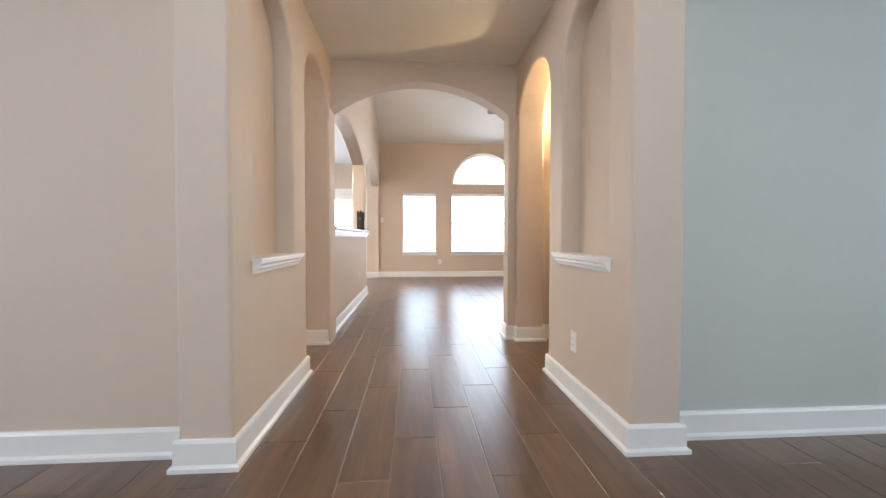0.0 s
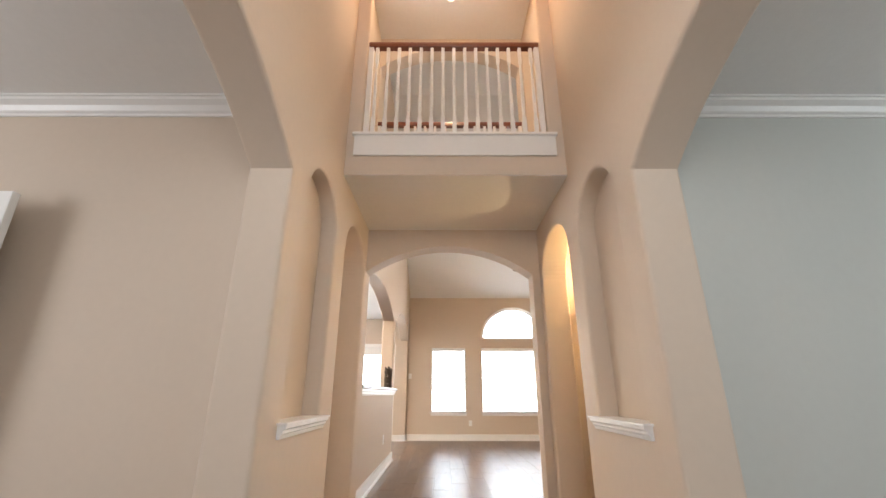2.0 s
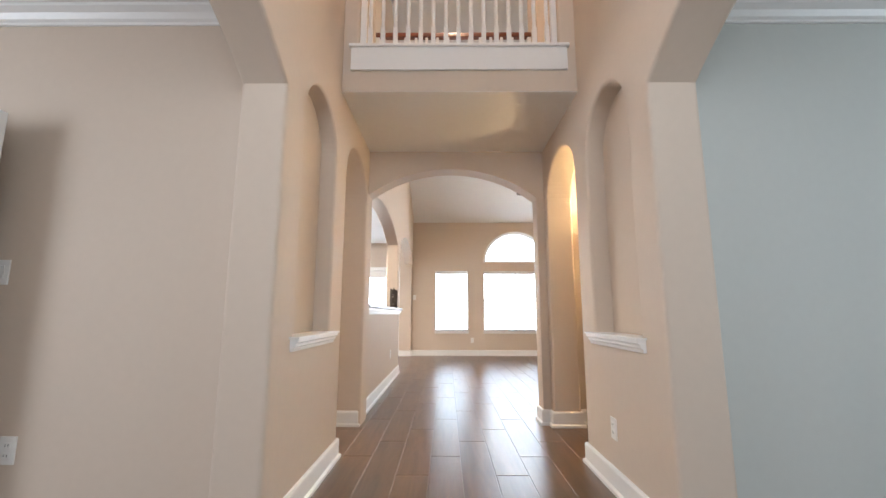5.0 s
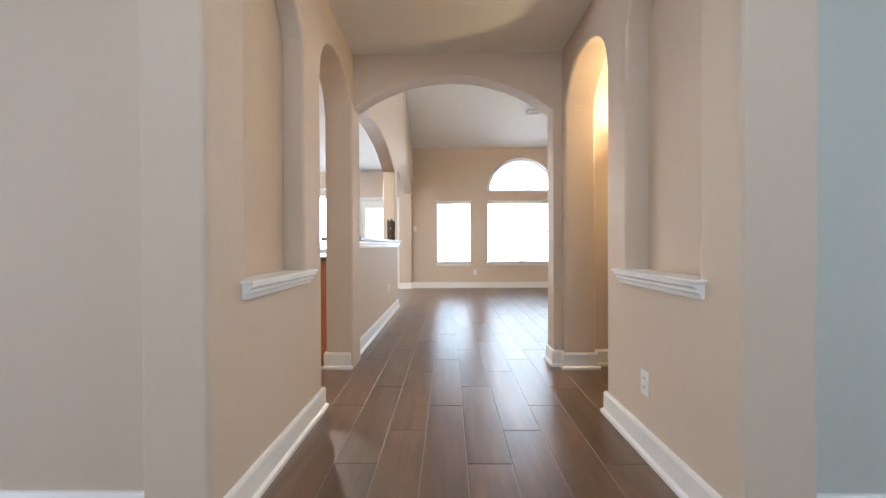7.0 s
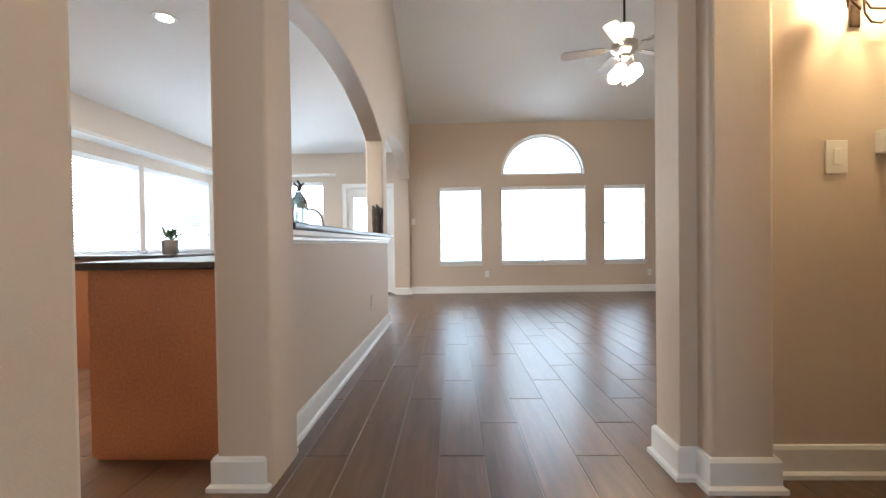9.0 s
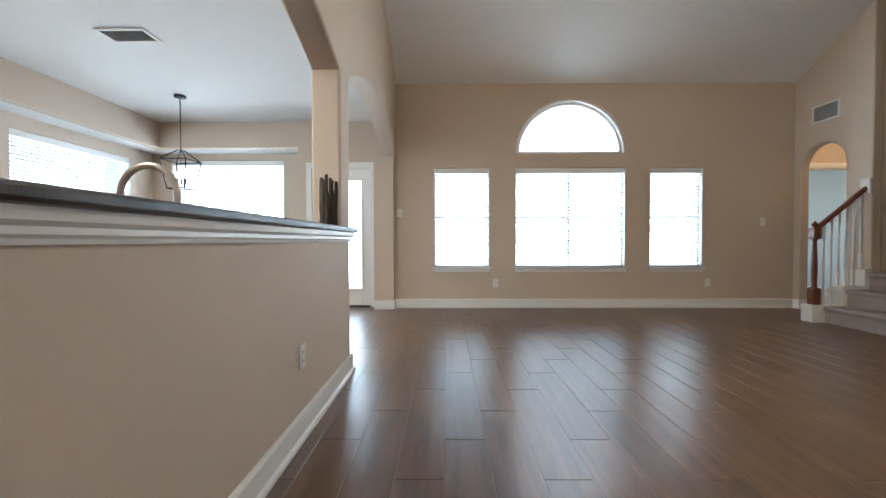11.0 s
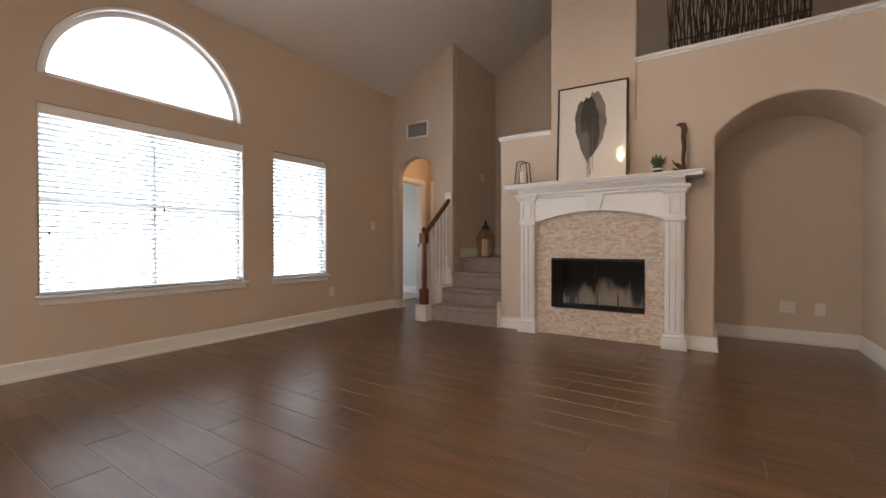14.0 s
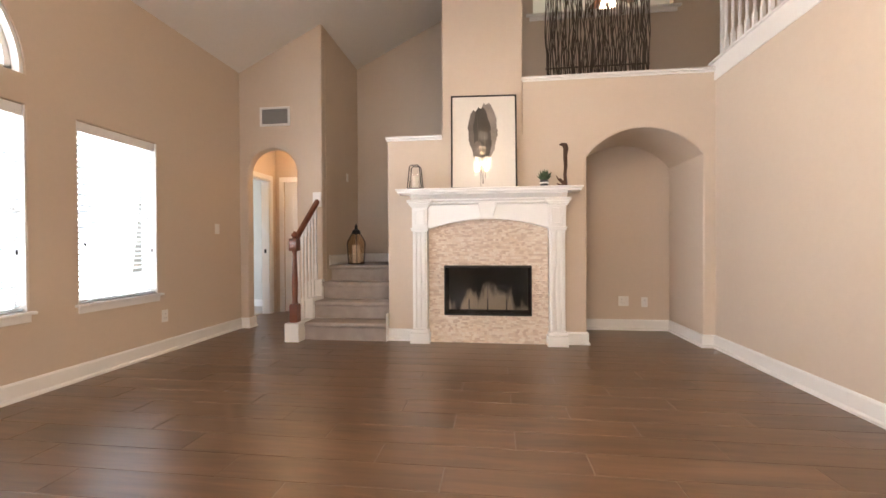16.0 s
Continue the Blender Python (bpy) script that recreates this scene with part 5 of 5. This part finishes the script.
for k in range(3):
    a = k * 2.094 + 0.3
    bm = bmesh.new()
    lathe(bm, [(0.02, 5.20), (0.05, 5.16), (0.06, 5.10), (0.045, 5.05), (0.01, 5.04)], 7.6 + 0.09 * math.cos(a), 3.98 + 0.09 * math.sin(a), 14)
    part("shade", bm, BULB, loft, "lit glass shade", smooth=40)

# ---- nook pendant ----
QX, QY = -3.03, 8.06
pend = thing("lantern_pendant", "black open-frame lantern pendant on a rod", "pendant lamp", (QX, QY, KCEIL))
bm = bmesh.new()
lathe(bm, [(0.005, KCEIL), (0.065, KCEIL - 0.001), (0.065, KCEIL - 0.025), (0.012, KCEIL - 0.035)], QX, QY)
part("canopy", bm, BLACK, pend, smooth=40)
bm = bmesh.new()
tube(bm, [(QX, QY, KCEIL - 0.03), (QX, QY, 2.06)], 0.006, 8)
part("rod", bm, BLACK, pend)
top, sh, lo = 2.07, 1.94, 1.60
C = [(-1, -1), (1, -1), (1, 1), (-1, 1)]
for i, (sx, sy) in enumerate(C):
    tx, ty = C[(i + 1) % 4]
    a, b = 0.155, 0.105
    for ends, r in (
        ([(QX + 0.02 * sx, QY + 0.02 * sy, top), (QX + a * sx, QY + a * sy, sh)], 0.007),
        ([(QX + a * sx, QY + a * sy, sh), (QX + b * sx, QY + b * sy, lo)], 0.008),
        ([(QX + a * sx, QY + a * sy, sh), (QX + a * tx, QY + a * ty, sh)], 0.008),
        ([(QX + b * sx, QY + b * sy, lo), (QX + b * tx, QY + b * ty, lo)], 0.008),
    ):
        bm = bmesh.new()
        tube(bm, ends, r, 6)
        part("cage_bar", bm, BLACK, pend)
for i in range(3):
    a = i * 2.1
    cx, cy = QX + 0.05 * math.cos(a), QY + 0.05 * math.sin(a)
    bm = bmesh.new()
    tube(bm, [(QX, QY, 1.63), (cx, cy, 1.635), (cx, cy, 1.66)], 0.005, 6)
    tube(bm, [(cx, cy, 1.66), (cx, cy, 1.73)], 0.011, 10)
    cd = part("candle_tube", bm, BLACK, pend)
    bm = bmesh.new()
    lathe(bm, [(0.008, 1.73), (0.016, 1.755), (0.012, 1.785), (0.002, 1.80)], cx, cy, 10)
    part("bulb", bm, BULB, cd, "lit candle bulb", smooth=60)
bm = bmesh.new()
tube(bm, [(QX, QY, 2.06), (QX, QY, 1.62)], 0.004, 6)
part("stem", bm, BLACK, pend)

# ---- recessed lights ----
# the kitchen one at y 3.12 is an unseen addition for brightness
for x, y, z in ((-1.99, 5.55, KCEIL), (-1.95, 4.34, KCEIL), (-1.93, 3.12, KCEIL), (0.34, 2.28, UPPER)):
    rl = thing("recessed_light", "white recessed ceiling light, lit", "ceiling light", (x, y, z), group="recessed lights")
    bm = bmesh.new()
    lathe(bm, [(0.058, z - 0.001), (0.088, z - 0.001), (0.084, z - 0.008), (0.060, z - 0.010)], x, y, 28)
    part("trim", bm, WHITE, rl, smooth=40)
    bm = bmesh.new()
    lathe(bm, [(0.005, z - 0.003), (0.060, z - 0.003), (0.056, z - 0.012), (0.004, z - 0.014)], x, y, 24)
    part("lens", bm, BULB, rl, "lit lens", smooth=40)

# ---- foyer bowl pendant ----
bx, by, bz = 0.40, 1.35, 4.02
bowl = thing("bowl_pendant", "alabaster glass bowl pendant with bronze fittings", "pendant lamp", (bx, by, UPPER))
BRONZE = material("dark bronze", (0.10, 0.07, 0.05), 0.4, metal=0.8, vary=0.2)
bm = bmesh.new()
lathe(bm, [(0.02, bz), (0.07, bz + 0.012), (0.13, bz + 0.05), (0.175, bz + 0.12), (0.18, bz + 0.14), (0.172, bz + 0.14), (0.12, bz + 0.056), (0.02, bz + 0.01)], bx, by, 32)
part("bowl", bm, glowing("lit alabaster glass", (1.0, 0.80, 0.56), 0.45), bowl, "lit alabaster glass bowl", smooth=40)
bm = bmesh.new()
lathe(bm, [(0.002, bz - 0.05), (0.016, bz - 0.035), (0.03, bz - 0.015), (0.072, bz + 0.012), (0.066, bz + 0.028), (0.01, bz + 0.028)], bx, by, 20)
part("finial", bm, BRONZE, bowl, "dark bronze finial", smooth=40)
bm = bmesh.new()
tube(bm, [(bx, by, bz + 0.01), (bx, by, UPPER)], 0.008, 8)
part("rod", bm, BRONZE, bowl)
for k in range(3):
    a = 0.5 + k * 2.094
    bm = bmesh.new()
    tube(bm, [(bx + 0.182 * math.cos(a), by + 0.182 * math.sin(a), bz + 0.12), (bx + 0.19 * math.cos(a), by + 0.19 * math.sin(a), bz + 0.17), (bx + 0.1 * math.cos(a), by + 0.1 * math.sin(a), bz + 0.36), (bx, by, bz + 0.50)], 0.006, 8)
    part("arm", bm, BRONZE, bowl)

# ---- wall sconce in the passage ----
sx0, sy0, dz = 1.825, 2.885, -0.072
sc = thing("wall_sconce", "dark wrought-iron scroll sconce with two lit candle bulbs", "wall lamp", (sx0, sy0, 1.98 + dz))
part("backplate", boxes((sx0 - 0.02, sx0 + 0.02, sy0 - 0.012, sy0 - 0.0005, 1.86 + dz, 2.10 + dz)), BRONZE, sc, bevel=0.005)
for side in (-1, 1):
    bm = bmesh.new()
    ctl = [(0, -0.012, 0.04), (0.02, -0.05, -0.06), (0.06, -0.09, -0.085), (0.10, -0.10, -0.06), (0.115, -0.10, -0.02)]
    tube(bm, [(sx0 + side * a, sy0 + b, 1.97 + dz + c) for a, b, c in ctl], 0.005, 8)
    arm = part("arm", bm, BRONZE, sc, smooth=60)
    cx, cy = sx0 + side * 0.115, sy0 - 0.10
    bm = bmesh.new()
    lathe(bm, [(0.004, 1.945 + dz), (0.03, 1.952 + dz), (0.045, 1.962 + dz), (0.04, 1.966 + dz), (0.006, 1.962 + dz)], cx, cy, 16)
    part("drip_cup", bm, BRONZE, arm, smooth=50)
    bm = bmesh.new()
    tube(bm, [(cx, cy, 1.962 + dz), (cx, cy, 2.01 + dz)], 0.010, 10)
    part("candle_sleeve", bm, PLASTIC, arm, smooth=40)
    bm = bmesh.new()
    lathe(bm, [(0.008, 2.01 + dz), (0.016, 2.03 + dz), (0.012, 2.055 + dz), (0.002, 2.075 + dz)], cx, cy, 12)
    part("bulb", bm, BULB, arm, "lit candle bulb", smooth=60)
    bm = bmesh.new()
    lathe(bm, [(0.02, 1.966 + dz), (0.042, 1.985 + dz), (0.05, 2.02 + dz), (0.042, 2.055 + dz), (0.03, 2.075 + dz), (0.028, 2.075 + dz), (0.04, 2.055 + dz), (0.048, 2.02 + dz), (0.04, 1.986 + dz), (0.02, 1.968 + dz)], cx, cy, 18)
    part("glass_shade", bm, glass("clear shade glass"), arm, "clear glass globe", smooth=50).visible_shadow = False
    bm = bmesh.new()
    tube(bm, [(cx, cy, 1.945 + dz), (cx, cy, 1.915 + dz), (cx, cy, 1.885 + dz)], [0.004, 0.006, 0.002], 8)
    part("drop", bm, BRONZE, arm)
bm = bmesh.new()
curl = [(0.055 + (0.018 + 0.05 * k / 22) * math.cos(4.7 - 0.40 * k), 2.10 + dz + (0.014 + 0.032 * k / 22) * math.sin(4.7 - 0.40 * k)) for k in range(23)]
big = [(curl[-1][0] - 0.03, 2.05 + dz), (0.005, 1.98 + dz), (0.01, 1.90 + dz), (0.035, 1.865 + dz), (0.075, 1.86 + dz), (0.105, 1.885 + dz), (0.115, 1.93 + dz)]
tube(bm, [(sx0 + a, sy0 - 0.035, z) for a, z in curl + big], 0.004, 8)
small = [(0.05 + (0.012 + 0.025 * k / 14) * math.cos(1.2 + 0.42 * k), 1.985 + dz + (0.012 + 0.035 * k / 14) * math.sin(1.2 + 0.42 * k)) for k in range(15)]
tube(bm, [(sx0 + a, sy0 - 0.03, z) for a, z in small], 0.003, 6)
tube(bm, [(sx0 + 0.005, sy0 - 0.01, 1.97 + dz), (sx0 + 0.005, sy0 - 0.036, 1.975 + dz)], 0.005, 8)
part("scroll", bm, BRONZE, sc, smooth=60)

# ---- kitchen ----
bar = thing("bar_top", "dark granite bar top on a half wall", "counter", (-0.6, 4.6, 1.02))
part("slab", boxes((-0.84, -0.49, 3.075, 5.896, 1.033, 1.068)), GRANITE, bar, bevel=0.010, segs=3)
part("end_slab", boxes((BAR + 0.002, -0.49, 5.898, 6.165, 1.033, 1.068)), GRANITE, bar, bevel=0.010, segs=3)
trim = bmesh.new()
sweep(trim, [(BAR, 6.15), (BAR, 3.085)], [(0, 0.966), (0.010, 0.966), (0.013, 0.977), (0.022, 0.984), (0.022, 0.998), (0.036, 1.008), (0.040, 1.0315), (0, 1.0315)])
single("bar_moulding", trim, WHITE, "white moulding under the bar top", "moulding", kind="structure")
isl = thing("kitchen_counter", "cherry wood base cabinet with a granite worktop", "kitchen counter", (-1.05, 3.1, 0))
part("cabinet_body", boxes((-1.39, -0.75, 3.02, 5.95, 0.0, 0.86)), CABINET, isl)
part("end_panel", boxes((-1.40, -0.735, 3.0, 3.02, 0.02, 0.86)), CABINET, isl, "cherry end panel", bevel=0.003)
part("worktop", boxes((-1.44, -0.733, 2.96, 5.98, 0.86, 0.895)), GRANITE, isl, "dark speckled granite worktop", bevel=0.006)
k2 = thing("kitchen_counter", "cherry cabinet run with granite worktop below the windows", "kitchen counter", (-3.4, 4.5, 0))
part("cabinet_body", boxes((-4.03, -2.0, 4.4, 5.0, 0.0, 0.86)), CABINET, k2)
part("worktop", boxes((-4.03, -1.97, 4.37, 5.03, 0.86, 0.895)), GRANITE, k2, "dark granite worktop", bevel=0.006)
fau = thing("faucet", "brushed nickel gooseneck kitchen faucet", "faucet", (-0.90, 4.66, 0.895))
bm = bmesh.new()
arc = [(-0.86, 4.66, 0.895), (-0.86, 4.66, 1.15)] + [(-0.97 + 0.11 * math.cos(math.pi * k / 14), 4.66 + 0.0 * k, 1.15 + 0.11 * math.sin(math.pi * k / 14)) for k in range(1, 15)] + [(-1.08, 4.66, 1.08)]
tube(bm, arc, 0.0135, 12)
part("spout", bm, STEEL, fau, smooth=50)
bm = bmesh.new()
lathe(bm, [(0.03, 0.895), (0.03, 0.905), (0.022, 0.93), (0.018, 0.96)], -0.86, 4.66)
part("base", bm, STEEL, fau, smooth=40)
bm = bmesh.new()
tube(bm, [(-0.86, 4.66, 0.94), (-0.86, 4.61, 0.97), (-0.86, 4.58, 1.0)], 0.006, 8)
part("lever", bm, STEEL, fau)
# twigs bundled at the bar's end
bun = thing("twig_bundle", "bundle of upright dark driftwood sticks on the bar", "ornament", (-0.60, 5.75, 1.068))
rng = random.Random(5)
for i in range(9):
    bm = bmesh.new()
    bx0, by0 = -0.60 + rng.uniform(-0.05, 0.05), 5.75 + rng.uniform(-0.05, 0.05)
    tube(bm, [(bx0 + rng.uniform(-0.006, 0.006), by0 + rng.uniform(-0.006, 0.006), 1.068 + k * 0.06) for k in range(5)] + [(bx0, by0, 1.068 + rng.uniform(0.27, 0.34))], [0.015, 0.014, 0.015, 0.013, 0.013, 0.010], 7)
    part("stick", bm, BARK, bun, smooth=60)
# dark pitcher-like ornament by the sink
orn = thing("glass_ornament", "blue-green glass and metal ornament by the sink", "ornament", (-0.76, 3.85, 1.068))
bm = bmesh.new()
lathe(bm, [(0.03, 1.068), (0.05, 1.078), (0.065, 1.158), (0.05, 1.248), (0.022, 1.288), (0.02, 1.308)], -0.76, 3.85, 18)
part("body", bm, glass("blue-green glass", (0.5, 0.68, 0.70)), orn, smooth=50)
bm = bmesh.new()
tube(bm, [(-0.76, 3.85, 1.308), (-0.75, 3.86, 1.338), (-0.77, 3.855, 1.378)], [0.016, 0.012, 0.006], 8)
tube(bm, [(-0.76, 3.85, 1.328), (-0.73, 3.86, 1.358), (-0.75, 3.865, 1.348)], [0.008, 0.006, 0.004], 6)
tube(bm, [(-0.76, 3.85, 1.328), (-0.79, 3.84, 1.363)], [0.008, 0.004], 6)
part("stopper", bm, BARK, orn, "dark branching stopper", smooth=60)
# plant on the far counter
pl = thing("potted_plant", "leafy green plant in a grey pot on the counter", "potted plant", (-2.2, 4.7, 0.895))
bm = bmesh.new()
lathe(bm, [(0.05, 0.895), (0.06, 0.91), (0.065, 1.02), (0.06, 1.02), (0.055, 0.99)], -2.2, 4.7, 20)
part("pot", bm, material("grey ceramic", (0.35, 0.33, 0.31), 0.5, vary=0.2), pl, smooth=40)
rng = random.Random(8)
for i in range(34):
    a, el = rng.random() * 6.28, rng.uniform(0.2, 1.4)
    d = Vector((math.cos(a) * math.cos(el), math.sin(a) * math.cos(el), math.sin(el)))
    o = Vector((-2.2, 4.7, 1.01))
    tip = o + d * rng.uniform(0.08, 0.17)
    side = d.cross(Vector((0, 0, 1))).normalized() * 0.02
    mid_ = o.lerp(tip, 0.6) + Vector((0, 0, 0.012))
    bm = bmesh.new()
    tube(bm, [o, mid_], 0.0015, 4)
    f1 = [bm.verts.new(q) for q in (o.lerp(mid_, 0.5), mid_ + side, tip, mid_ - side)]
    f2 = [bm.verts.new(q.co + Vector((0, 0, 0.0015))) for q in f1]
    bm.faces.new(f1[::-1]), bm.faces.new(f2)
    for j in range(4):
        bm.faces.new((f1[j], f1[(j + 1) % 4], f2[(j + 1) % 4], f2[j]))
    part("leaf", bm, LEAF, pl)

# ---- dining room: tall white board by the wall ----
single("white_panel", boxes((-2.9, -1.80, 0.755, 0.795, 0.0, 1.90)), WHITE, "tall white painted board standing near the dining wall", "panel", bevel=0.004)

# added pale ground, so the overexposed outdoors stays bright below the windows
single("patio", boxes((-6, 8, 9.9, 12.2, -0.25, -0.16)), material("pale concrete", (0.5, 0.48, 0.45), 0.9, noise_scale=5, vary=0.1, bump=0.3), "pale slab added behind the house to brighten the view out", "patio", kind="structure")

# ---- outside: fence ----
fence = thing("fence", "weathered wooden board fence behind the house", "fence", (0, 14.0, -0.25))
FENCE = material("weathered cedar", (0.55, 0.50, 0.44), 0.85, noise_scale=12, vary=0.25, spread_obj=0.5)
bm = boxes((-0.07, 0.07, -0.01, 0.01, -0.25, 1.55))
me = bpy.data.meshes.new("board")
bm.to_mesh(me)
bm.free()
me.materials.append(FENCE)
for i in range(130):
    ob = new("board", me)
    ob.location = (-9 + i * 0.15, 14.0, 0.0)
    ob.parent = fence
    ob.matrix_parent_inverse = fence.matrix_world.inverted()
for z in (0.1, 1.2):
    part("rail", boxes((-9.1, 10.6, 14.011, 14.05, z, z + 0.09)), FENCE, fence)

# ---- plank floor ----
PLANK = bpy.data.materials.new("brown wood-look tile")
PLANK.use_nodes = True
n, l = PLANK.node_tree.nodes, PLANK.node_tree.links
b = n["Principled BSDF"]
b.inputs["Specular IOR Level"].default_value = 0.95
co, geo, info = n.new("ShaderNodeTexCoord"), n.new("ShaderNodeNewGeometry"), n.new("ShaderNodeObjectInfo")
mp, comb, addv = n.new("ShaderNodeMapping"), n.new("ShaderNodeCombineXYZ"), n.new("ShaderNodeVectorMath")
rnd = n.new("ShaderNodeMath")
rnd.operation = "ADD"
l.new(info.outputs["Random"], rnd.inputs[0])
l.new(geo.outputs["Random Per Island"], rnd.inputs[1])
fr = n.new("ShaderNodeMath")
fr.operation = "FRACT"
l.new(rnd.outputs[0], fr.inputs[0])
sc_ = n.new("ShaderNodeMath")
sc_.operation = "MULTIPLY"
sc_.inputs[1].default_value = 37.0
l.new(fr.outputs[0], sc_.inputs[0])
l.new(sc_.outputs[0], comb.inputs[0]), l.new(sc_.outputs[0], comb.inputs[1])
l.new(geo.outputs["Position"], addv.inputs[0]), l.new(comb.outputs[0], addv.inputs[1])
mp.inputs["Scale"].default_value = (14, 1.3, 14)
l.new(addv.outputs[0], mp.inputs["Vector"])
grain, streak = n.new("ShaderNodeTexNoise"), n.new("ShaderNodeTexNoise")
grain.inputs["Scale"].default_value, grain.inputs["Detail"].default_value, grain.inputs["Roughness"].default_value = 1.0, 8, 0.65
grain.inputs["Distortion"].default_value = 0.4
streak.inputs["Scale"].default_value, streak.inputs["Detail"].default_value = 6.0, 4
l.new(mp.outputs[0], grain.inputs["Vector"]), l.new(mp.outputs[0], streak.inputs["Vector"])
ramp = n.new("ShaderNodeValToRGB")
e = ramp.color_ramp.elements
e[0].position, e[0].color = 0.28, (0.068, 0.035, 0.019, 1)
e[1].position, e[1].color = 0.75, (0.185, 0.102, 0.056, 1)
m_ = e.new(0.5)
m_.color = (0.122, 0.066, 0.035, 1)
l.new(grain.outputs["Fac"], ramp.inputs["Fac"])
hsv, vr = n.new("ShaderNodeHueSaturation"), n.new("ShaderNodeMapRange")
vr.inputs["To Min"].default_value, vr.inputs["To Max"].default_value = 0.84, 1.16
l.new(fr.outputs[0], vr.inputs["Value"])
l.new(vr.outputs[0], hsv.inputs["Value"])
l.new(ramp.outputs[0], hsv.inputs["Color"])
l.new(hsv.outputs[0], b.inputs["Base Color"])
rr = n.new("ShaderNodeMapRange")
rr.inputs["To Min"].default_value, rr.inputs["To Max"].default_value = 0.282, 0.335
l.new(streak.outputs["Fac"], rr.inputs["Value"])
l.new(rr.outputs[0], b.inputs["Roughness"])
bp = n.new("ShaderNodeBump")
bp.inputs["Strength"].default_value, bp.inputs["Distance"].default_value = 0.008, 0.001
l.new(streak.outputs["Fac"], bp.inputs["Height"])
l.new(bp.outputs[0], b.inputs["Normal"])

PW, PL, GAP = 0.203, 1.02, 0.0042
floor = bpy.data.objects["floor"]


def plank_verts(x0, x1, y0, y1):
    c = 0.0015
    lo = [(x0, y0, -0.006), (x1, y0, -0.006), (x1, y1, -0.006), (x0, y1, -0.006)]
    mid = [(x, y, -0.0015) for x, y, _ in lo]
    hi = [(x0 + c, y0 + c, 0), (x1 - c, y0 + c, 0), (x1 - c, y1 - c, 0), (x0 + c, y1 - c, 0)]
    return lo + mid + hi


PF = [(8, 9, 10, 11)] + [(4 + i, 4 + (i + 1) % 4, 8 + (i + 1) % 4, 8 + i) for i in range(4)] + [(i, (i + 1) % 4, 4 + (i + 1) % 4, 4 + i) for i in range(4)]
full = bpy.data.meshes.new("plank")
full.from_pydata(plank_verts(GAP / 2, PW - GAP / 2, GAP / 2, PL - GAP / 2), [], PF)
full.materials.append(PLANK)
verts, faces, laid = [], [], set()
ROOMS = [(-4.6, 5.2, -2.5, 9.15), (5.2, 6.5, 8.0, 9.3)]
for x_lo, x_hi, y_lo, y_hi in ROOMS:
    for k in range(math.floor((x_lo - 0.155) / PW), math.ceil((x_hi - 0.155) / PW)):
        xa = 0.155 + k * PW
        off = (5.09 + 0.34 * (k % 3)) % PL
        for j in range(math.floor((y_lo - off) / PL), math.ceil((y_hi - off) / PL)):
            ya = off + j * PL
            if (k, j) in laid:
                continue
            laid.add((k, j))
            if xa < -4.7 or ya < -2.7 or (xa + PW > x_hi + 0.1 and x_hi < 6) or xa + PW > 7.3 or ya + PL > 9.95:
                continue
            near = -0.75 < xa < 4.4 and -0.6 < ya < 8.2 and not (xa < -0.75) and not (xa > 1.0 and ya < 2.6)
            if near:
                ob = new("plank", full)
                ob.location = (xa, ya, 0)
                ob.parent = floor
            else:
                base_i = len(verts)
                verts += plank_verts(xa + GAP / 2, xa + PW - GAP / 2, ya + GAP / 2, ya + PL - GAP / 2)
                faces += [tuple(base_i + q for q in f) for f in PF]
me = bpy.data.meshes.new("far_planks")
me.from_pydata(verts, [], faces)
me.materials.append(PLANK)
rest = new("far_planks", me)
rest.parent = floor
tagged(rest, "dark brown wood-look plank tiles", kind="stuff")
